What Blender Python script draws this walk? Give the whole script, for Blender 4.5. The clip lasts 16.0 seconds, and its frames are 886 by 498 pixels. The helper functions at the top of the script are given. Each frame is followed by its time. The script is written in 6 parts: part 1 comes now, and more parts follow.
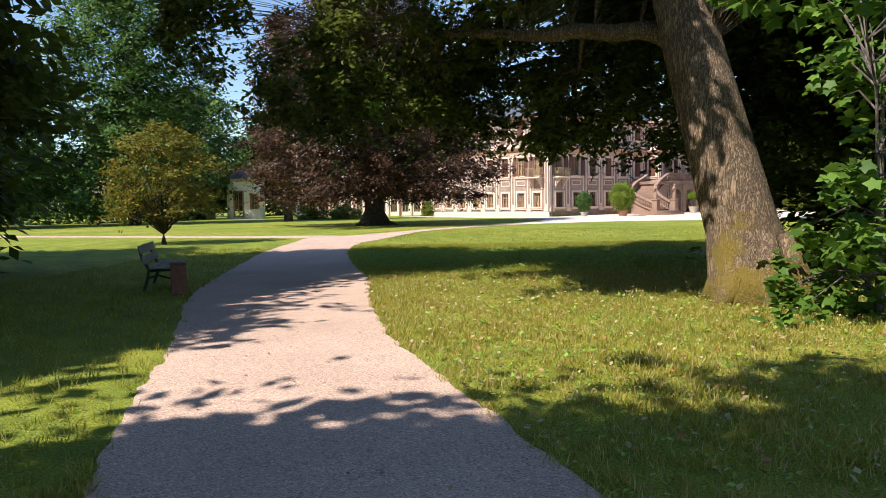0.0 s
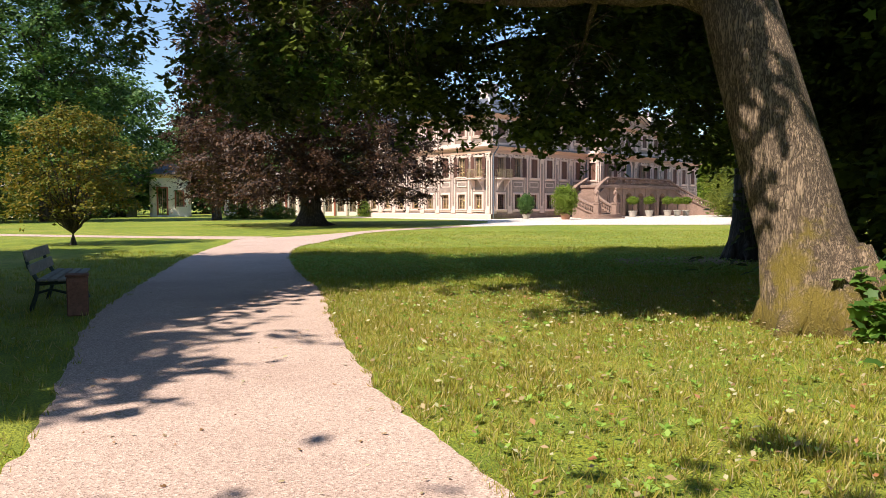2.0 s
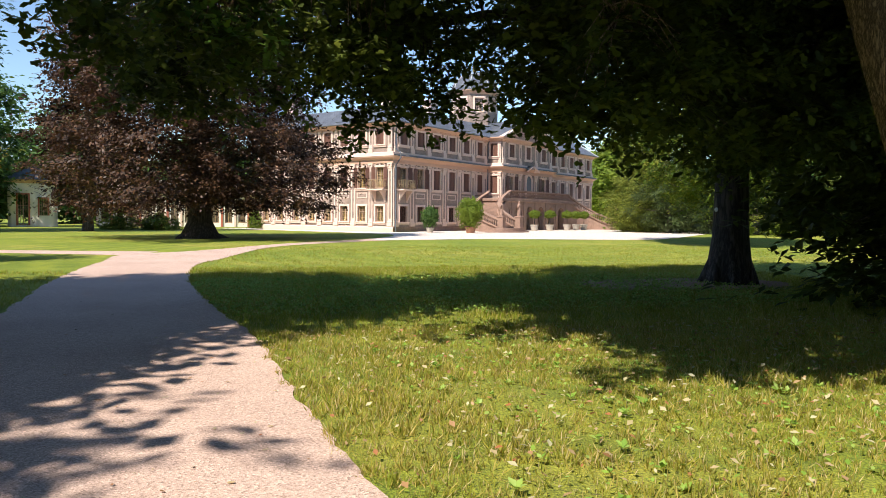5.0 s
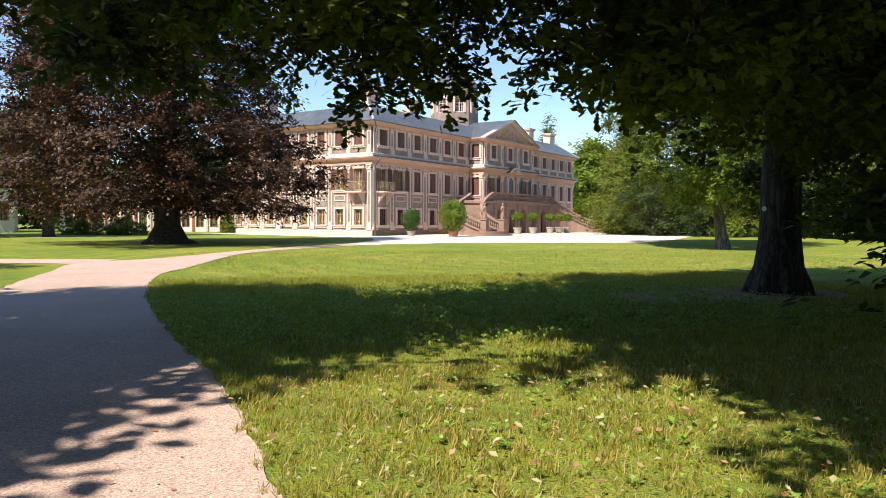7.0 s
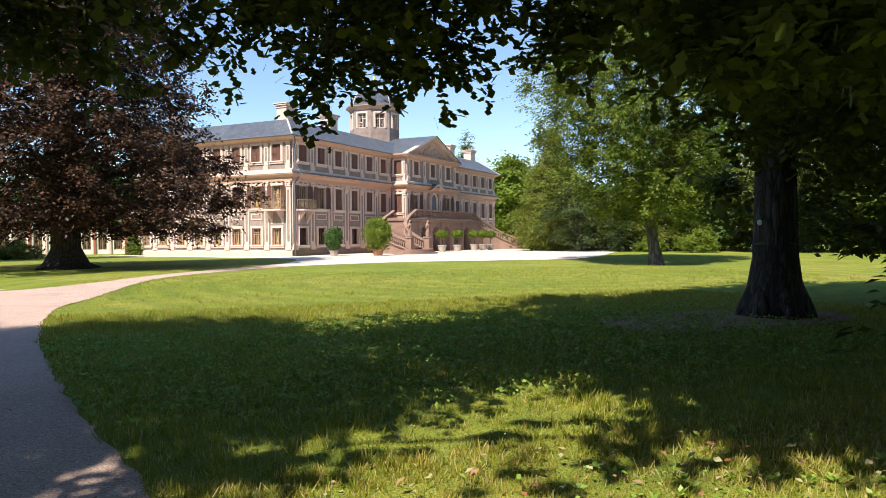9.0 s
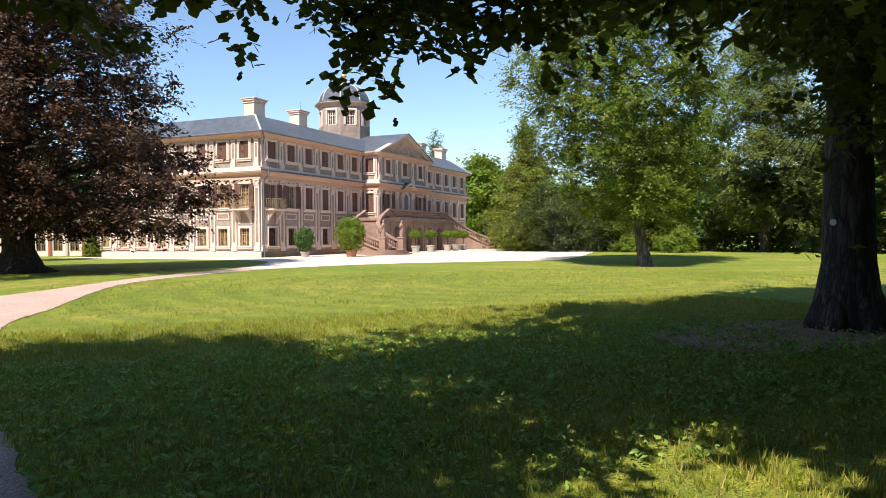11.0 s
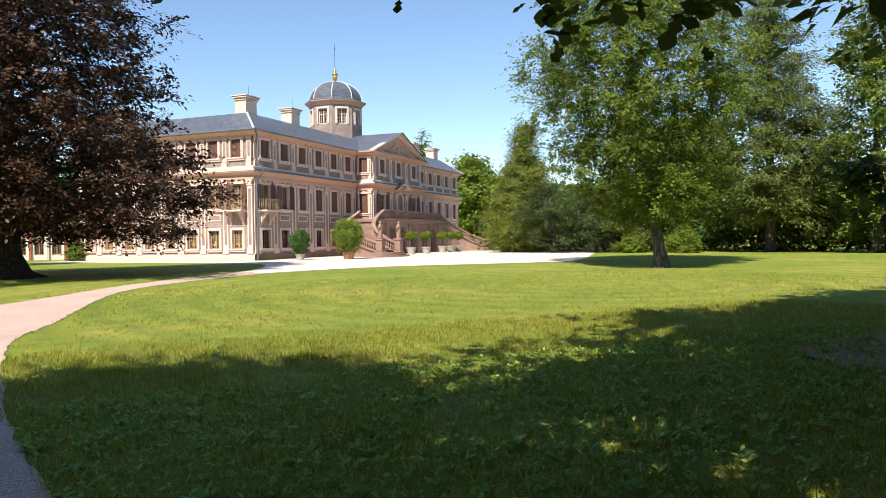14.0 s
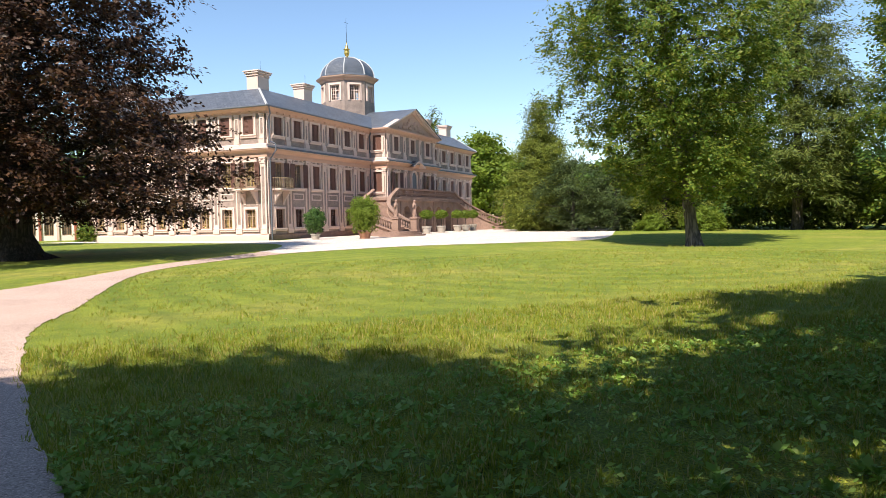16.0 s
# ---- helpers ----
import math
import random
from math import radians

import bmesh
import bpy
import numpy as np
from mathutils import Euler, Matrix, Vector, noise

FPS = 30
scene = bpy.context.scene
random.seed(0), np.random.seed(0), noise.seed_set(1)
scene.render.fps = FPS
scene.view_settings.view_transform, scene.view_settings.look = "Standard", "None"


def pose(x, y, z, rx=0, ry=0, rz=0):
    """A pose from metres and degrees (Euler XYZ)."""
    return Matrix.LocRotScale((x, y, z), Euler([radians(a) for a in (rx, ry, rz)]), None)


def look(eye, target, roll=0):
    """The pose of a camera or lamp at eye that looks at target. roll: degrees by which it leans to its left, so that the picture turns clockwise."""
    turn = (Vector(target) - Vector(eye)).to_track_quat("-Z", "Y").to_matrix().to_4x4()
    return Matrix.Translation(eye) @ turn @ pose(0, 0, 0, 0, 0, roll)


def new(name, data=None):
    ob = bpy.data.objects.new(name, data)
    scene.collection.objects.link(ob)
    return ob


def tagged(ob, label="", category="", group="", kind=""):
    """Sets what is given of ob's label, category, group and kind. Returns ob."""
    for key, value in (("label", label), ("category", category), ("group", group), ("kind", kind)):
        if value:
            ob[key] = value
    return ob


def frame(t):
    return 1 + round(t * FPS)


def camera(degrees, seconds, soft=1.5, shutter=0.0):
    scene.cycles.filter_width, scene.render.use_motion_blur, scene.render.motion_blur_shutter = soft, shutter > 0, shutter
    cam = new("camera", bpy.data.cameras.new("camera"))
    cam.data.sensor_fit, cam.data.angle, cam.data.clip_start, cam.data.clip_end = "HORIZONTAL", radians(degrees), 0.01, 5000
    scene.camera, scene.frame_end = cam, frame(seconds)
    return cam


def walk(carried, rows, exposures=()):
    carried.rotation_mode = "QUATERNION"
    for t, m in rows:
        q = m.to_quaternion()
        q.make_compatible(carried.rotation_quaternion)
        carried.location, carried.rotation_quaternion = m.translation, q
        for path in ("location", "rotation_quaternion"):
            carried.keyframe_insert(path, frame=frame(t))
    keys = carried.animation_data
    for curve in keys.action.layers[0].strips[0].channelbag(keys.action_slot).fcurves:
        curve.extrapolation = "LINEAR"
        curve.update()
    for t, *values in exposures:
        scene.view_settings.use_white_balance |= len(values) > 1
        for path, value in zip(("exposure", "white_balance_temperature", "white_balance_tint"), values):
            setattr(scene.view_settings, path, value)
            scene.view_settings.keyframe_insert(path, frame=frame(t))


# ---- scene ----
cam = camera(62.44, 16.0, soft=0.2)
# seconds, x, y, z, yaw, pitch, roll
ROWS = [
    (0.0, 0.007, -0.000, 1.519, 0.30, -3.57, 0.97),
    (0.5, -0.163, 0.628, 1.510, -2.22, -2.95, 0.26),
    (1.0, -0.378, 1.223, 1.496, -3.05, -3.26, 0.36),
    (1.5, -0.523, 1.941, 1.483, -5.07, -3.28, -0.05),
    (2.0, -0.676, 2.566, 1.490, -5.04, -3.53, 0.08),
    (2.5, -0.813, 3.202, 1.475, -7.88, -3.13, 0.90),
    (3.0, -1.038, 3.801, 1.476, -8.18, -3.28, -0.46),
    (3.5, -1.189, 4.432, 1.483, -10.99, -3.48, 1.13),
    (4.0, -1.329, 5.024, 1.474, -10.38, -2.04, -0.64),
    (4.5, -1.493, 5.628, 1.479, -12.84, -1.92, 0.73),
    (5.0, -1.570, 6.038, 1.475, -13.87, -2.52, -0.55),
    (7.5, -1.539, 9.233, 1.436, -17.43, -2.03, 0.23),
    (8.0, -1.579, 9.780, 1.439, -20.01, -1.43, 0.90),
    (8.5, -1.652, 10.336, 1.451, -20.44, -1.09, -0.30),
    (9.0, -1.739, 10.839, 1.470, -22.49, -0.87, 0.44),
    (9.5, -1.972, 11.353, 1.492, -22.34, -1.05, -1.20),
    (12.0, -1.893, 13.910, 1.525, -29.30, -0.98, 2.80),
    (12.5, -2.136, 14.214, 1.519, -33.58, -1.00, 0.69),
    (13.0, -2.323, 14.531, 1.522, -30.82, 0.64, 0.10),
    (13.5, -2.462, 14.906, 1.525, -29.57, -0.56, 1.39),
    (14.0, -2.557, 15.347, 1.521, -26.88, -0.81, 0.85),
    (14.5, -2.641, 15.798, 1.509, -26.37, -1.93, 1.30),
    (15.0, -2.725, 16.235, 1.494, -26.53, -2.92, 2.19),
    (15.5, -2.756, 16.607, 1.484, -23.70, -3.02, 1.41),
    (16.0, -2.763, 16.984, 1.479, -26.38, -2.42, 1.09),
]
walk(cam, [(t, pose(x, y, z, 90 + pitch, roll, yaw)) for t, x, y, z, yaw, pitch, roll in ROWS])
scene.view_settings.exposure = 0.7

# ---------------------------------------------------------------- light
SUN_EL = radians(50)
SUN_DIR = Vector((-0.755, -0.656, 0)).normalized()      # towards the sun, on the ground
sun = new("sun", bpy.data.lights.new("sun", "SUN"))
sun.data.energy, sun.data.angle, sun.data.color = 5.0, radians(0.55), (1.0, 0.91, 0.80)
sv = Vector((SUN_DIR.x * math.cos(SUN_EL), SUN_DIR.y * math.cos(SUN_EL), math.sin(SUN_EL)))
sun.matrix_world = look(sv * 100, (0, 0, 0))
world = bpy.data.worlds.new("world")
scene.world = world
world.use_nodes = True
wn = world.node_tree
bg = wn.nodes["Background"]
sky = wn.nodes.new("ShaderNodeTexSky")
sky.sky_type, sky.sun_disc = "NISHITA", False
sky.sun_elevation, sky.sun_rotation = SUN_EL, math.atan2(SUN_DIR.x, SUN_DIR.y)
sky.air_density, sky.dust_density, sky.ozone_density = 1.0, 0.05, 3.2
wn.links.new(sky.outputs[0], bg.inputs[0])
bg.inputs[1].default_value = 0.115


# ---------------------------------------------------------------- materials
def material(name, rough=0.8, metal=0.0):
    m = bpy.data.materials.new(name)
    m.use_nodes = True
    n = m.node_tree
    b = n.nodes["Principled BSDF"]
    b.inputs["Roughness"].default_value = rough
    b.inputs["Metallic"].default_value = metal
    return m, n, b


def noise_tex(n, scale, detail=4.0, rough=0.6, coords="Object"):
    tc = n.nodes.new("ShaderNodeTexCoord")
    t = n.nodes.new("ShaderNodeTexNoise")
    t.inputs["Scale"].default_value = scale
    t.inputs["Detail"].default_value = detail
    t.inputs["Roughness"].default_value = rough
    n.links.new(tc.outputs[coords], t.inputs["Vector"])
    return t


def ramp(n, src, stops):
    r = n.nodes.new("ShaderNodeValToRGB")
    el = r.color_ramp.elements
    while len(el) < len(stops):
        el.new(0.5)
    for e, (p, c) in zip(el, stops):
        e.position, e.color = p, (*c, 1)
    n.links.new(src, r.inputs[0])
    return r


def mixed(n, fac, a, b, mode="MIX"):
    x = n.nodes.new("ShaderNodeMix")
    x.data_type, x.blend_type = "RGBA", mode
    for sock, v in ((x.inputs[0], fac), (x.inputs[6], a), (x.inputs[7], b)):
        if isinstance(v, (int, float)):
            sock.default_value = v
        elif isinstance(v, tuple):
            sock.default_value = (*v, 1)
        else:
            n.links.new(v, sock)
    return x.outputs[2]


def bumped(n, b, height, strength, dist=0.02):
    k = n.nodes.new("ShaderNodeBump")
    k.inputs["Strength"].default_value, k.inputs["Distance"].default_value = strength, dist
    n.links.new(height, k.inputs["Height"])
    n.links.new(k.outputs[0], b.inputs["Normal"])


def plain(name, c, rough=0.8, fine=40.0, vary=0.18, coarse=1.3, bump=0.25, metal=0.0, dist=0.01):
    """A surface of one colour with grain and stains."""
    m, n, b = material(name, rough, metal)
    f = noise_tex(n, fine)
    g = noise_tex(n, coarse, 6.0)
    dark = tuple(v * (1 - vary) for v in c)
    lite = tuple(min(1, v * (1 + vary)) for v in c)
    r1 = ramp(n, f.outputs[0], [(0.3, dark), (0.7, lite)])
    r2 = ramp(n, g.outputs[0], [(0.3, (1 - vary,) * 3), (0.65, (1.0,) * 3)])
    n.links.new(mixed(n, 1.0, r1.outputs[0], r2.outputs[0], "MULTIPLY"), b.inputs["Base Color"])
    bumped(n, b, f.outputs[0], bump, dist)
    return m


def leafy(name, cols, trans=0.35, rough=0.5):
    """Leaves: each one its own tone, light shining through."""
    m, n, b = material(name, rough)
    geo = n.nodes.new("ShaderNodeNewGeometry")
    r = ramp(n, geo.outputs["Random Per Island"], [(i / (len(cols) - 1), c) for i, c in enumerate(cols)])
    n.links.new(r.outputs[0], b.inputs["Base Color"])
    b.inputs["Specular IOR Level"].default_value = 0.25
    t = n.nodes.new("ShaderNodeBsdfTranslucent")
    h = n.nodes.new("ShaderNodeHueSaturation")
    h.inputs["Value"].default_value, h.inputs["Hue"].default_value = 1.5, 0.48
    n.links.new(r.outputs[0], h.inputs["Color"])
    n.links.new(h.outputs[0], t.inputs[0])
    x = n.nodes.new("ShaderNodeMixShader")
    x.inputs[0].default_value = trans
    n.links.new(b.outputs[0], x.inputs[1])
    n.links.new(t.outputs[0], x.inputs[2])
    n.links.new(x.outputs[0], n.nodes["Material Output"].inputs[0])
    return m


def lawn_material():
    m, n, b = material("lawn", 0.9)
    a = noise_tex(n, 0.16, 5.0)
    c = noise_tex(n, 1.7, 6.0, 0.7)
    e = noise_tex(n, 45.0, 3.0)
    r1 = ramp(n, a.outputs[0], [(0.30, (0.19, 0.265, 0.018)), (0.50, (0.265, 0.32, 0.03)), (0.70, (0.40, 0.37, 0.075))])
    r2 = ramp(n, c.outputs[0], [(0.30, (0.60, 0.68, 0.55)), (0.55, (1.0, 1.0, 1.0)), (0.72, (1.25, 1.08, 0.95))])
    r3 = ramp(n, e.outputs[0], [(0.32, (0.38, 0.44, 0.34)), (0.62, (1.3, 1.22, 1.05))])
    # faint swaths left by the mower, bent round the lawn
    tc = n.nodes.new("ShaderNodeTexCoord")
    mp = n.nodes.new("ShaderNodeMapping")
    mp.inputs["Location"].default_value = (-12.0, -34.0, 0.0)
    n.links.new(tc.outputs["Object"], mp.inputs[0])
    w = n.nodes.new("ShaderNodeTexWave")
    w.wave_type, w.rings_direction = "RINGS", "Z"
    w.inputs["Scale"].default_value, w.inputs["Distortion"].default_value = 0.24, 2.5
    w.inputs["Detail"].default_value, w.inputs["Detail Scale"].default_value = 2.0, 0.6
    n.links.new(mp.outputs[0], w.inputs["Vector"])
    r4 = ramp(n, w.outputs[0], [(0.2, (0.87, 0.91, 0.86)), (0.8, (1.07, 1.05, 1.05))])
    k = mixed(n, 1.0, r1.outputs[0], r2.outputs[0], "MULTIPLY")
    k = mixed(n, 1.0, k, r4.outputs[0], "MULTIPLY")
    n.links.new(mixed(n, 1.0, k, r3.outputs[0], "MULTIPLY"), b.inputs["Base Color"])
    bumped(n, b, e.outputs[0], 0.9, 0.05)
    return m


def gravel_material(name, light, dark):
    m, n, b = material(name, 0.92)
    a = noise_tex(n, 0.5, 6.0)
    v = n.nodes.new("ShaderNodeTexVoronoi")
    v.inputs["Scale"].default_value = 95.0
    tc = n.nodes.new("ShaderNodeTexCoord")
    n.links.new(tc.outputs["Object"], v.inputs["Vector"])
    r1 = ramp(n, a.outputs[0], [(0.3, dark), (0.6, light)])
    hs = n.nodes.new("ShaderNodeSeparateColor")
    n.links.new(v.outputs["Color"], hs.inputs[0])
    r2 = ramp(n, hs.outputs[0], [(0.0, (0.5, 0.46, 0.44)), (0.3, (0.9, 0.88, 0.87)), (0.8, (1.06, 1.06, 1.06)), (1.0, (1.5, 1.5, 1.5))])
    n.links.new(mixed(n, 1.0, r1.outputs[0], r2.outputs[0], "MULTIPLY"), b.inputs["Base Color"])
    bumped(n, b, v.outputs["Distance"], 0.4, 0.009)
    return m


def bark_material(name, c1, c2, moss=None, ridges=9.0):
    m, n, b = material(name, 0.95)
    tc = n.nodes.new("ShaderNodeTexCoord")
    mp = n.nodes.new("ShaderNodeMapping")
    mp.inputs["Scale"].default_value = (1.0, 1.0, 0.17)
    n.links.new(tc.outputs["Object"], mp.inputs[0])
    v = n.nodes.new("ShaderNodeTexVoronoi")
    v.feature = "DISTANCE_TO_EDGE"
    v.inputs["Scale"].default_value = ridges
    w = n.nodes.new("ShaderNodeTexNoise")
    w.inputs["Scale"].default_value, w.inputs["Detail"].default_value = ridges * 2.2, 6.0
    n.links.new(mp.outputs[0], w.inputs["Vector"])
    wob = n.nodes.new("ShaderNodeMix")
    wob.data_type = "VECTOR"
    wob.inputs[0].default_value = 0.16
    n.links.new(mp.outputs[0], wob.inputs[4])
    n.links.new(w.outputs["Color"], wob.inputs[5])
    n.links.new(wob.outputs[1], v.inputs["Vector"])
    r = ramp(n, v.outputs["Distance"], [(0.0, c1), (0.28, c2)])
    r2 = ramp(n, w.outputs[0], [(0.3, (0.7, 0.7, 0.7)), (0.7, (1.1, 1.1, 1.1))])
    col = mixed(n, 1.0, r.outputs[0], r2.outputs[0], "MULTIPLY")
    if moss:
        g = noise_tex(n, 1.6, 6.0, 0.7)
        sep = n.nodes.new("ShaderNodeSeparateXYZ")
        n.links.new(tc.outputs["Object"], sep.inputs[0])
        ma = n.nodes.new("ShaderNodeMath")
        ma.operation = "MULTIPLY_ADD"
        ma.inputs[1].default_value, ma.inputs[2].default_value = -0.2, 0.24
        n.links.new(sep.outputs[2], ma.inputs[0])
        ad = n.nodes.new("ShaderNodeMath")
        ad.operation = "ADD"
        n.links.new(ma.outputs[0], ad.inputs[0])
        n.links.new(g.outputs[0], ad.inputs[1])
        mr = ramp(n, ad.outputs[0], [(0.53, (0, 0, 0)), (0.66, (0.85, 0.85, 0.85))])
        col = mixed(n, mr.outputs[0], col, moss)
    n.links.new(col, b.inputs["Base Color"])
    mm = n.nodes.new("ShaderNodeMath")
    mm.operation = "MULTIPLY_ADD"
    mm.inputs[1].default_value = 0.35
    n.links.new(w.outputs[0], mm.inputs[0])
    n.links.new(v.outputs["Distance"], mm.inputs[2])
    bumped(n, b, mm.outputs[0], 0.9, 0.06)
    return m


def glass_material():
    m, n, b = material("window_glass", 0.04)
    b.inputs["Base Color"].default_value = (0.8, 0.85, 0.85, 1)
    b.inputs["Transmission Weight"].default_value = 1.0
    b.inputs["IOR"].default_value = 1.1
    b.inputs["Specular IOR Level"].default_value = 0.8
    return m


def slate_material():
    m, n, b = material("slate", 0.45)
    tc = n.nodes.new("ShaderNodeTexCoord")
    br = n.nodes.new("ShaderNodeTexBrick")
    mp = n.nodes.new("ShaderNodeMapping")
    mp.inputs["Scale"].default_value = (1, 1, 1)
    n.links.new(tc.outputs["UV"], mp.inputs[0])
    n.links.new(mp.outputs[0], br.inputs["Vector"])
    br.inputs["Scale"].default_value = 1.0
    br.inputs["Brick Width"].default_value, br.inputs["Row Height"].default_value = 0.32, 0.2
    br.inputs["Mortar Size"].default_value = 0.012
    br.inputs["Color1"].default_value, br.inputs["Color2"].default_value = (0.085, 0.10, 0.125, 1), (0.13, 0.145, 0.17, 1)
    br.inputs["Mortar"].default_value = (0.03, 0.035, 0.045, 1)
    g = noise_tex(n, 0.7, 6.0)
    r = ramp(n, g.outputs[0], [(0.3, (0.75, 0.75, 0.78)), (0.7, (1.25, 1.22, 1.2))])
    n.links.new(mixed(n, 1.0, br.outputs[0], r.outputs[0], "MULTIPLY"), b.inputs["Base Color"])
    bumped(n, b, br.outputs["Fac"], -0.4, 0.02)
    return m


LAWN = lawn_material()
PATH_GRAVEL = gravel_material("path_gravel", (0.55, 0.405, 0.335), (0.46, 0.33, 0.27))
COURT_GRAVEL = gravel_material("court_gravel", (0.70, 0.62, 0.55), (0.62, 0.54, 0.47))
PEBBLE = plain("pebble_render", (0.37, 0.285, 0.24), 0.95, 22.0, 0.42, 0.9, 0.8, dist=0.03)
STUCCO = plain("cream_stucco", (0.70, 0.535, 0.455), 0.85, 30.0, 0.07, 0.8, 0.15)
PINK = plain("rose_stucco", (0.60, 0.385, 0.28), 0.85, 30.0, 0.10, 0.7, 0.15)
SANDSTONE = plain("red_sandstone", (0.33, 0.215, 0.165), 0.9, 14.0, 0.32, 0.8, 0.5)
SHUTTER = plain("shutter_paint", (0.14, 0.062, 0.042), 0.6, 30.0, 0.2, 1.5, 0.15)
SASH = plain("sash_wood", (0.36, 0.25, 0.16), 0.6, 30.0, 0.15, 1.5, 0.1)
CURTAIN = plain("curtain_cloth", (0.62, 0.45, 0.16), 0.9, 12.0, 0.2, 1.5, 0.2)
ARCADE_SHADE = plain("arcade_shade", (0.05, 0.045, 0.04), 0.9)
GLASS = glass_material()
SLATE = slate_material()
LEAD = plain("lead_flashing", (0.13, 0.14, 0.16), 0.5, 20.0, 0.2, 1.2, 0.1)
RIDGE = plain("pale_ridge_lead", (0.55, 0.55, 0.55), 0.5, 20.0, 0.1, 1.2, 0.1)
GILT = plain("gilding", (0.75, 0.52, 0.16), 0.35, 20.0, 0.1, 1.0, 0.05, 0.9)
IRON = plain("dark_iron", (0.03, 0.03, 0.03), 0.5, 30.0, 0.2, 2.0, 0.1, 0.6)
GILT_IRON = plain("gilded_iron", (0.42, 0.32, 0.19), 0.6, 30.0, 0.3, 2.0, 0.1, 0.2)
TERRACOTTA = plain("terracotta", (0.40, 0.20, 0.12), 0.85, 25.0, 0.15, 1.5, 0.2)
STONE_TUB = plain("stone_tub", (0.45, 0.40, 0.34), 0.9, 25.0, 0.2, 1.5, 0.3)
BENCH_WOOD = plain("weathered_wood", (0.30, 0.28, 0.24), 0.8, 18.0, 0.25, 2.0, 0.3)
BENCH_IRON = plain("bench_iron", (0.035, 0.05, 0.04), 0.5, 30.0, 0.2, 2.0, 0.1, 0.3)
RUST = plain("rusty_steel", (0.22, 0.10, 0.06), 0.9, 25.0, 0.3, 2.0, 0.3)
SOIL = plain("bare_soil", (0.36, 0.205, 0.135), 0.95, 30.0, 0.3, 1.5, 0.6)
WHITE_WALL = plain("white_limewash", (0.80, 0.74, 0.66), 0.9, 20.0, 0.06, 0.6, 0.15)
TILE_ROOF = plain("brown_roof_tiles", (0.30, 0.23, 0.20), 0.85, 9.0, 0.25, 0.8, 0.5)
RED_TRIM = plain("red_window_trim", (0.42, 0.13, 0.08), 0.7, 25.0, 0.15, 1.5, 0.1)
WHITE_TAG = plain("white_enamel", (0.8, 0.8, 0.78), 0.4, 30.0, 0.05, 2.0, 0.05)
BARK_OAK = bark_material("oak_bark", (0.075, 0.05, 0.034), (0.43, 0.305, 0.20), (0.24, 0.175, 0.02), 17.0)
BARK_DARK = bark_material("dark_bark", (0.03, 0.024, 0.02), (0.13, 0.105, 0.09))
BARK_GREY = bark_material("grey_bark", (0.06, 0.05, 0.045), (0.22, 0.18, 0.16), None, 6.0)
LEAF_OAK = leafy("oak_leaves", [(0.042, 0.062, 0.013), (0.074, 0.104, 0.019), (0.125, 0.165, 0.027)], 0.42)
LEAF_MAPLE_LIT_OAK = leafy("maple_and_lit_oak_leaves", [(0.06, 0.13, 0.026), (0.10, 0.20, 0.034), (0.16, 0.28, 0.045)], 0.40)
LEAF_BEECH = leafy("copper_beech_leaves", [(0.030, 0.017, 0.013), (0.050, 0.028, 0.019), (0.068, 0.034, 0.020), (0.115, 0.058, 0.026), (0.042, 0.031, 0.023)], 0.18, 0.5)
LEAF_LOCUST = leafy("locust_leaves", [(0.055, 0.11, 0.015), (0.095, 0.16, 0.021), (0.15, 0.21, 0.028), (0.22, 0.22, 0.034)], 0.4)
LEAF_CONIFER = leafy("conifer_needles", [(0.085, 0.12, 0.02), (0.155, 0.195, 0.03), (0.24, 0.265, 0.045)], 0.33)
LEAF_FIR = leafy("fir_needles", [(0.065, 0.10, 0.024), (0.12, 0.16, 0.033), (0.20, 0.225, 0.05)], 0.3)
LEAF_YEW = leafy("yew_needles", [(0.035, 0.06, 0.02), (0.06, 0.09, 0.026), (0.09, 0.12, 0.035)], 0.2)
LEAF_GREEN = leafy("broad_leaves", [(0.035, 0.085, 0.022), (0.065, 0.135, 0.03), (0.11, 0.19, 0.04)], 0.3)
LEAF_BRIGHT = leafy("bright_leaves", [(0.10, 0.16, 0.02), (0.15, 0.22, 0.025), (0.20, 0.25, 0.035)], 0.4)
LEAF_YELLOW = leafy("turning_leaves", [(0.07, 0.10, 0.015), (0.13, 0.14, 0.018), (0.27, 0.19, 0.02), (0.08, 0.12, 0.018), (0.20, 0.16, 0.02)], 0.35)
GRASS = leafy("grass_blades", [(0.16, 0.225, 0.016), (0.24, 0.285, 0.026), (0.34, 0.34, 0.045), (0.52, 0.42, 0.17)], 0.4)
VERGE = leafy("verge_blades", [(0.18, 0.225, 0.02), (0.29, 0.295, 0.035), (0.39, 0.345, 0.06), (0.52, 0.405, 0.13), (0.25, 0.28, 0.03), (0.66, 0.52, 0.29)], 0.38)
CLOVER = leafy("low_herbs", [(0.16, 0.29, 0.04), (0.25, 0.39, 0.06), (0.36, 0.47, 0.13)], 0.3)
LITTER = leafy("fallen_leaves", [(0.20, 0.10, 0.04), (0.42, 0.33, 0.18), (0.48, 0.46, 0.28), (0.34, 0.13, 0.05), (0.40, 0.42, 0.22)], 0.15)


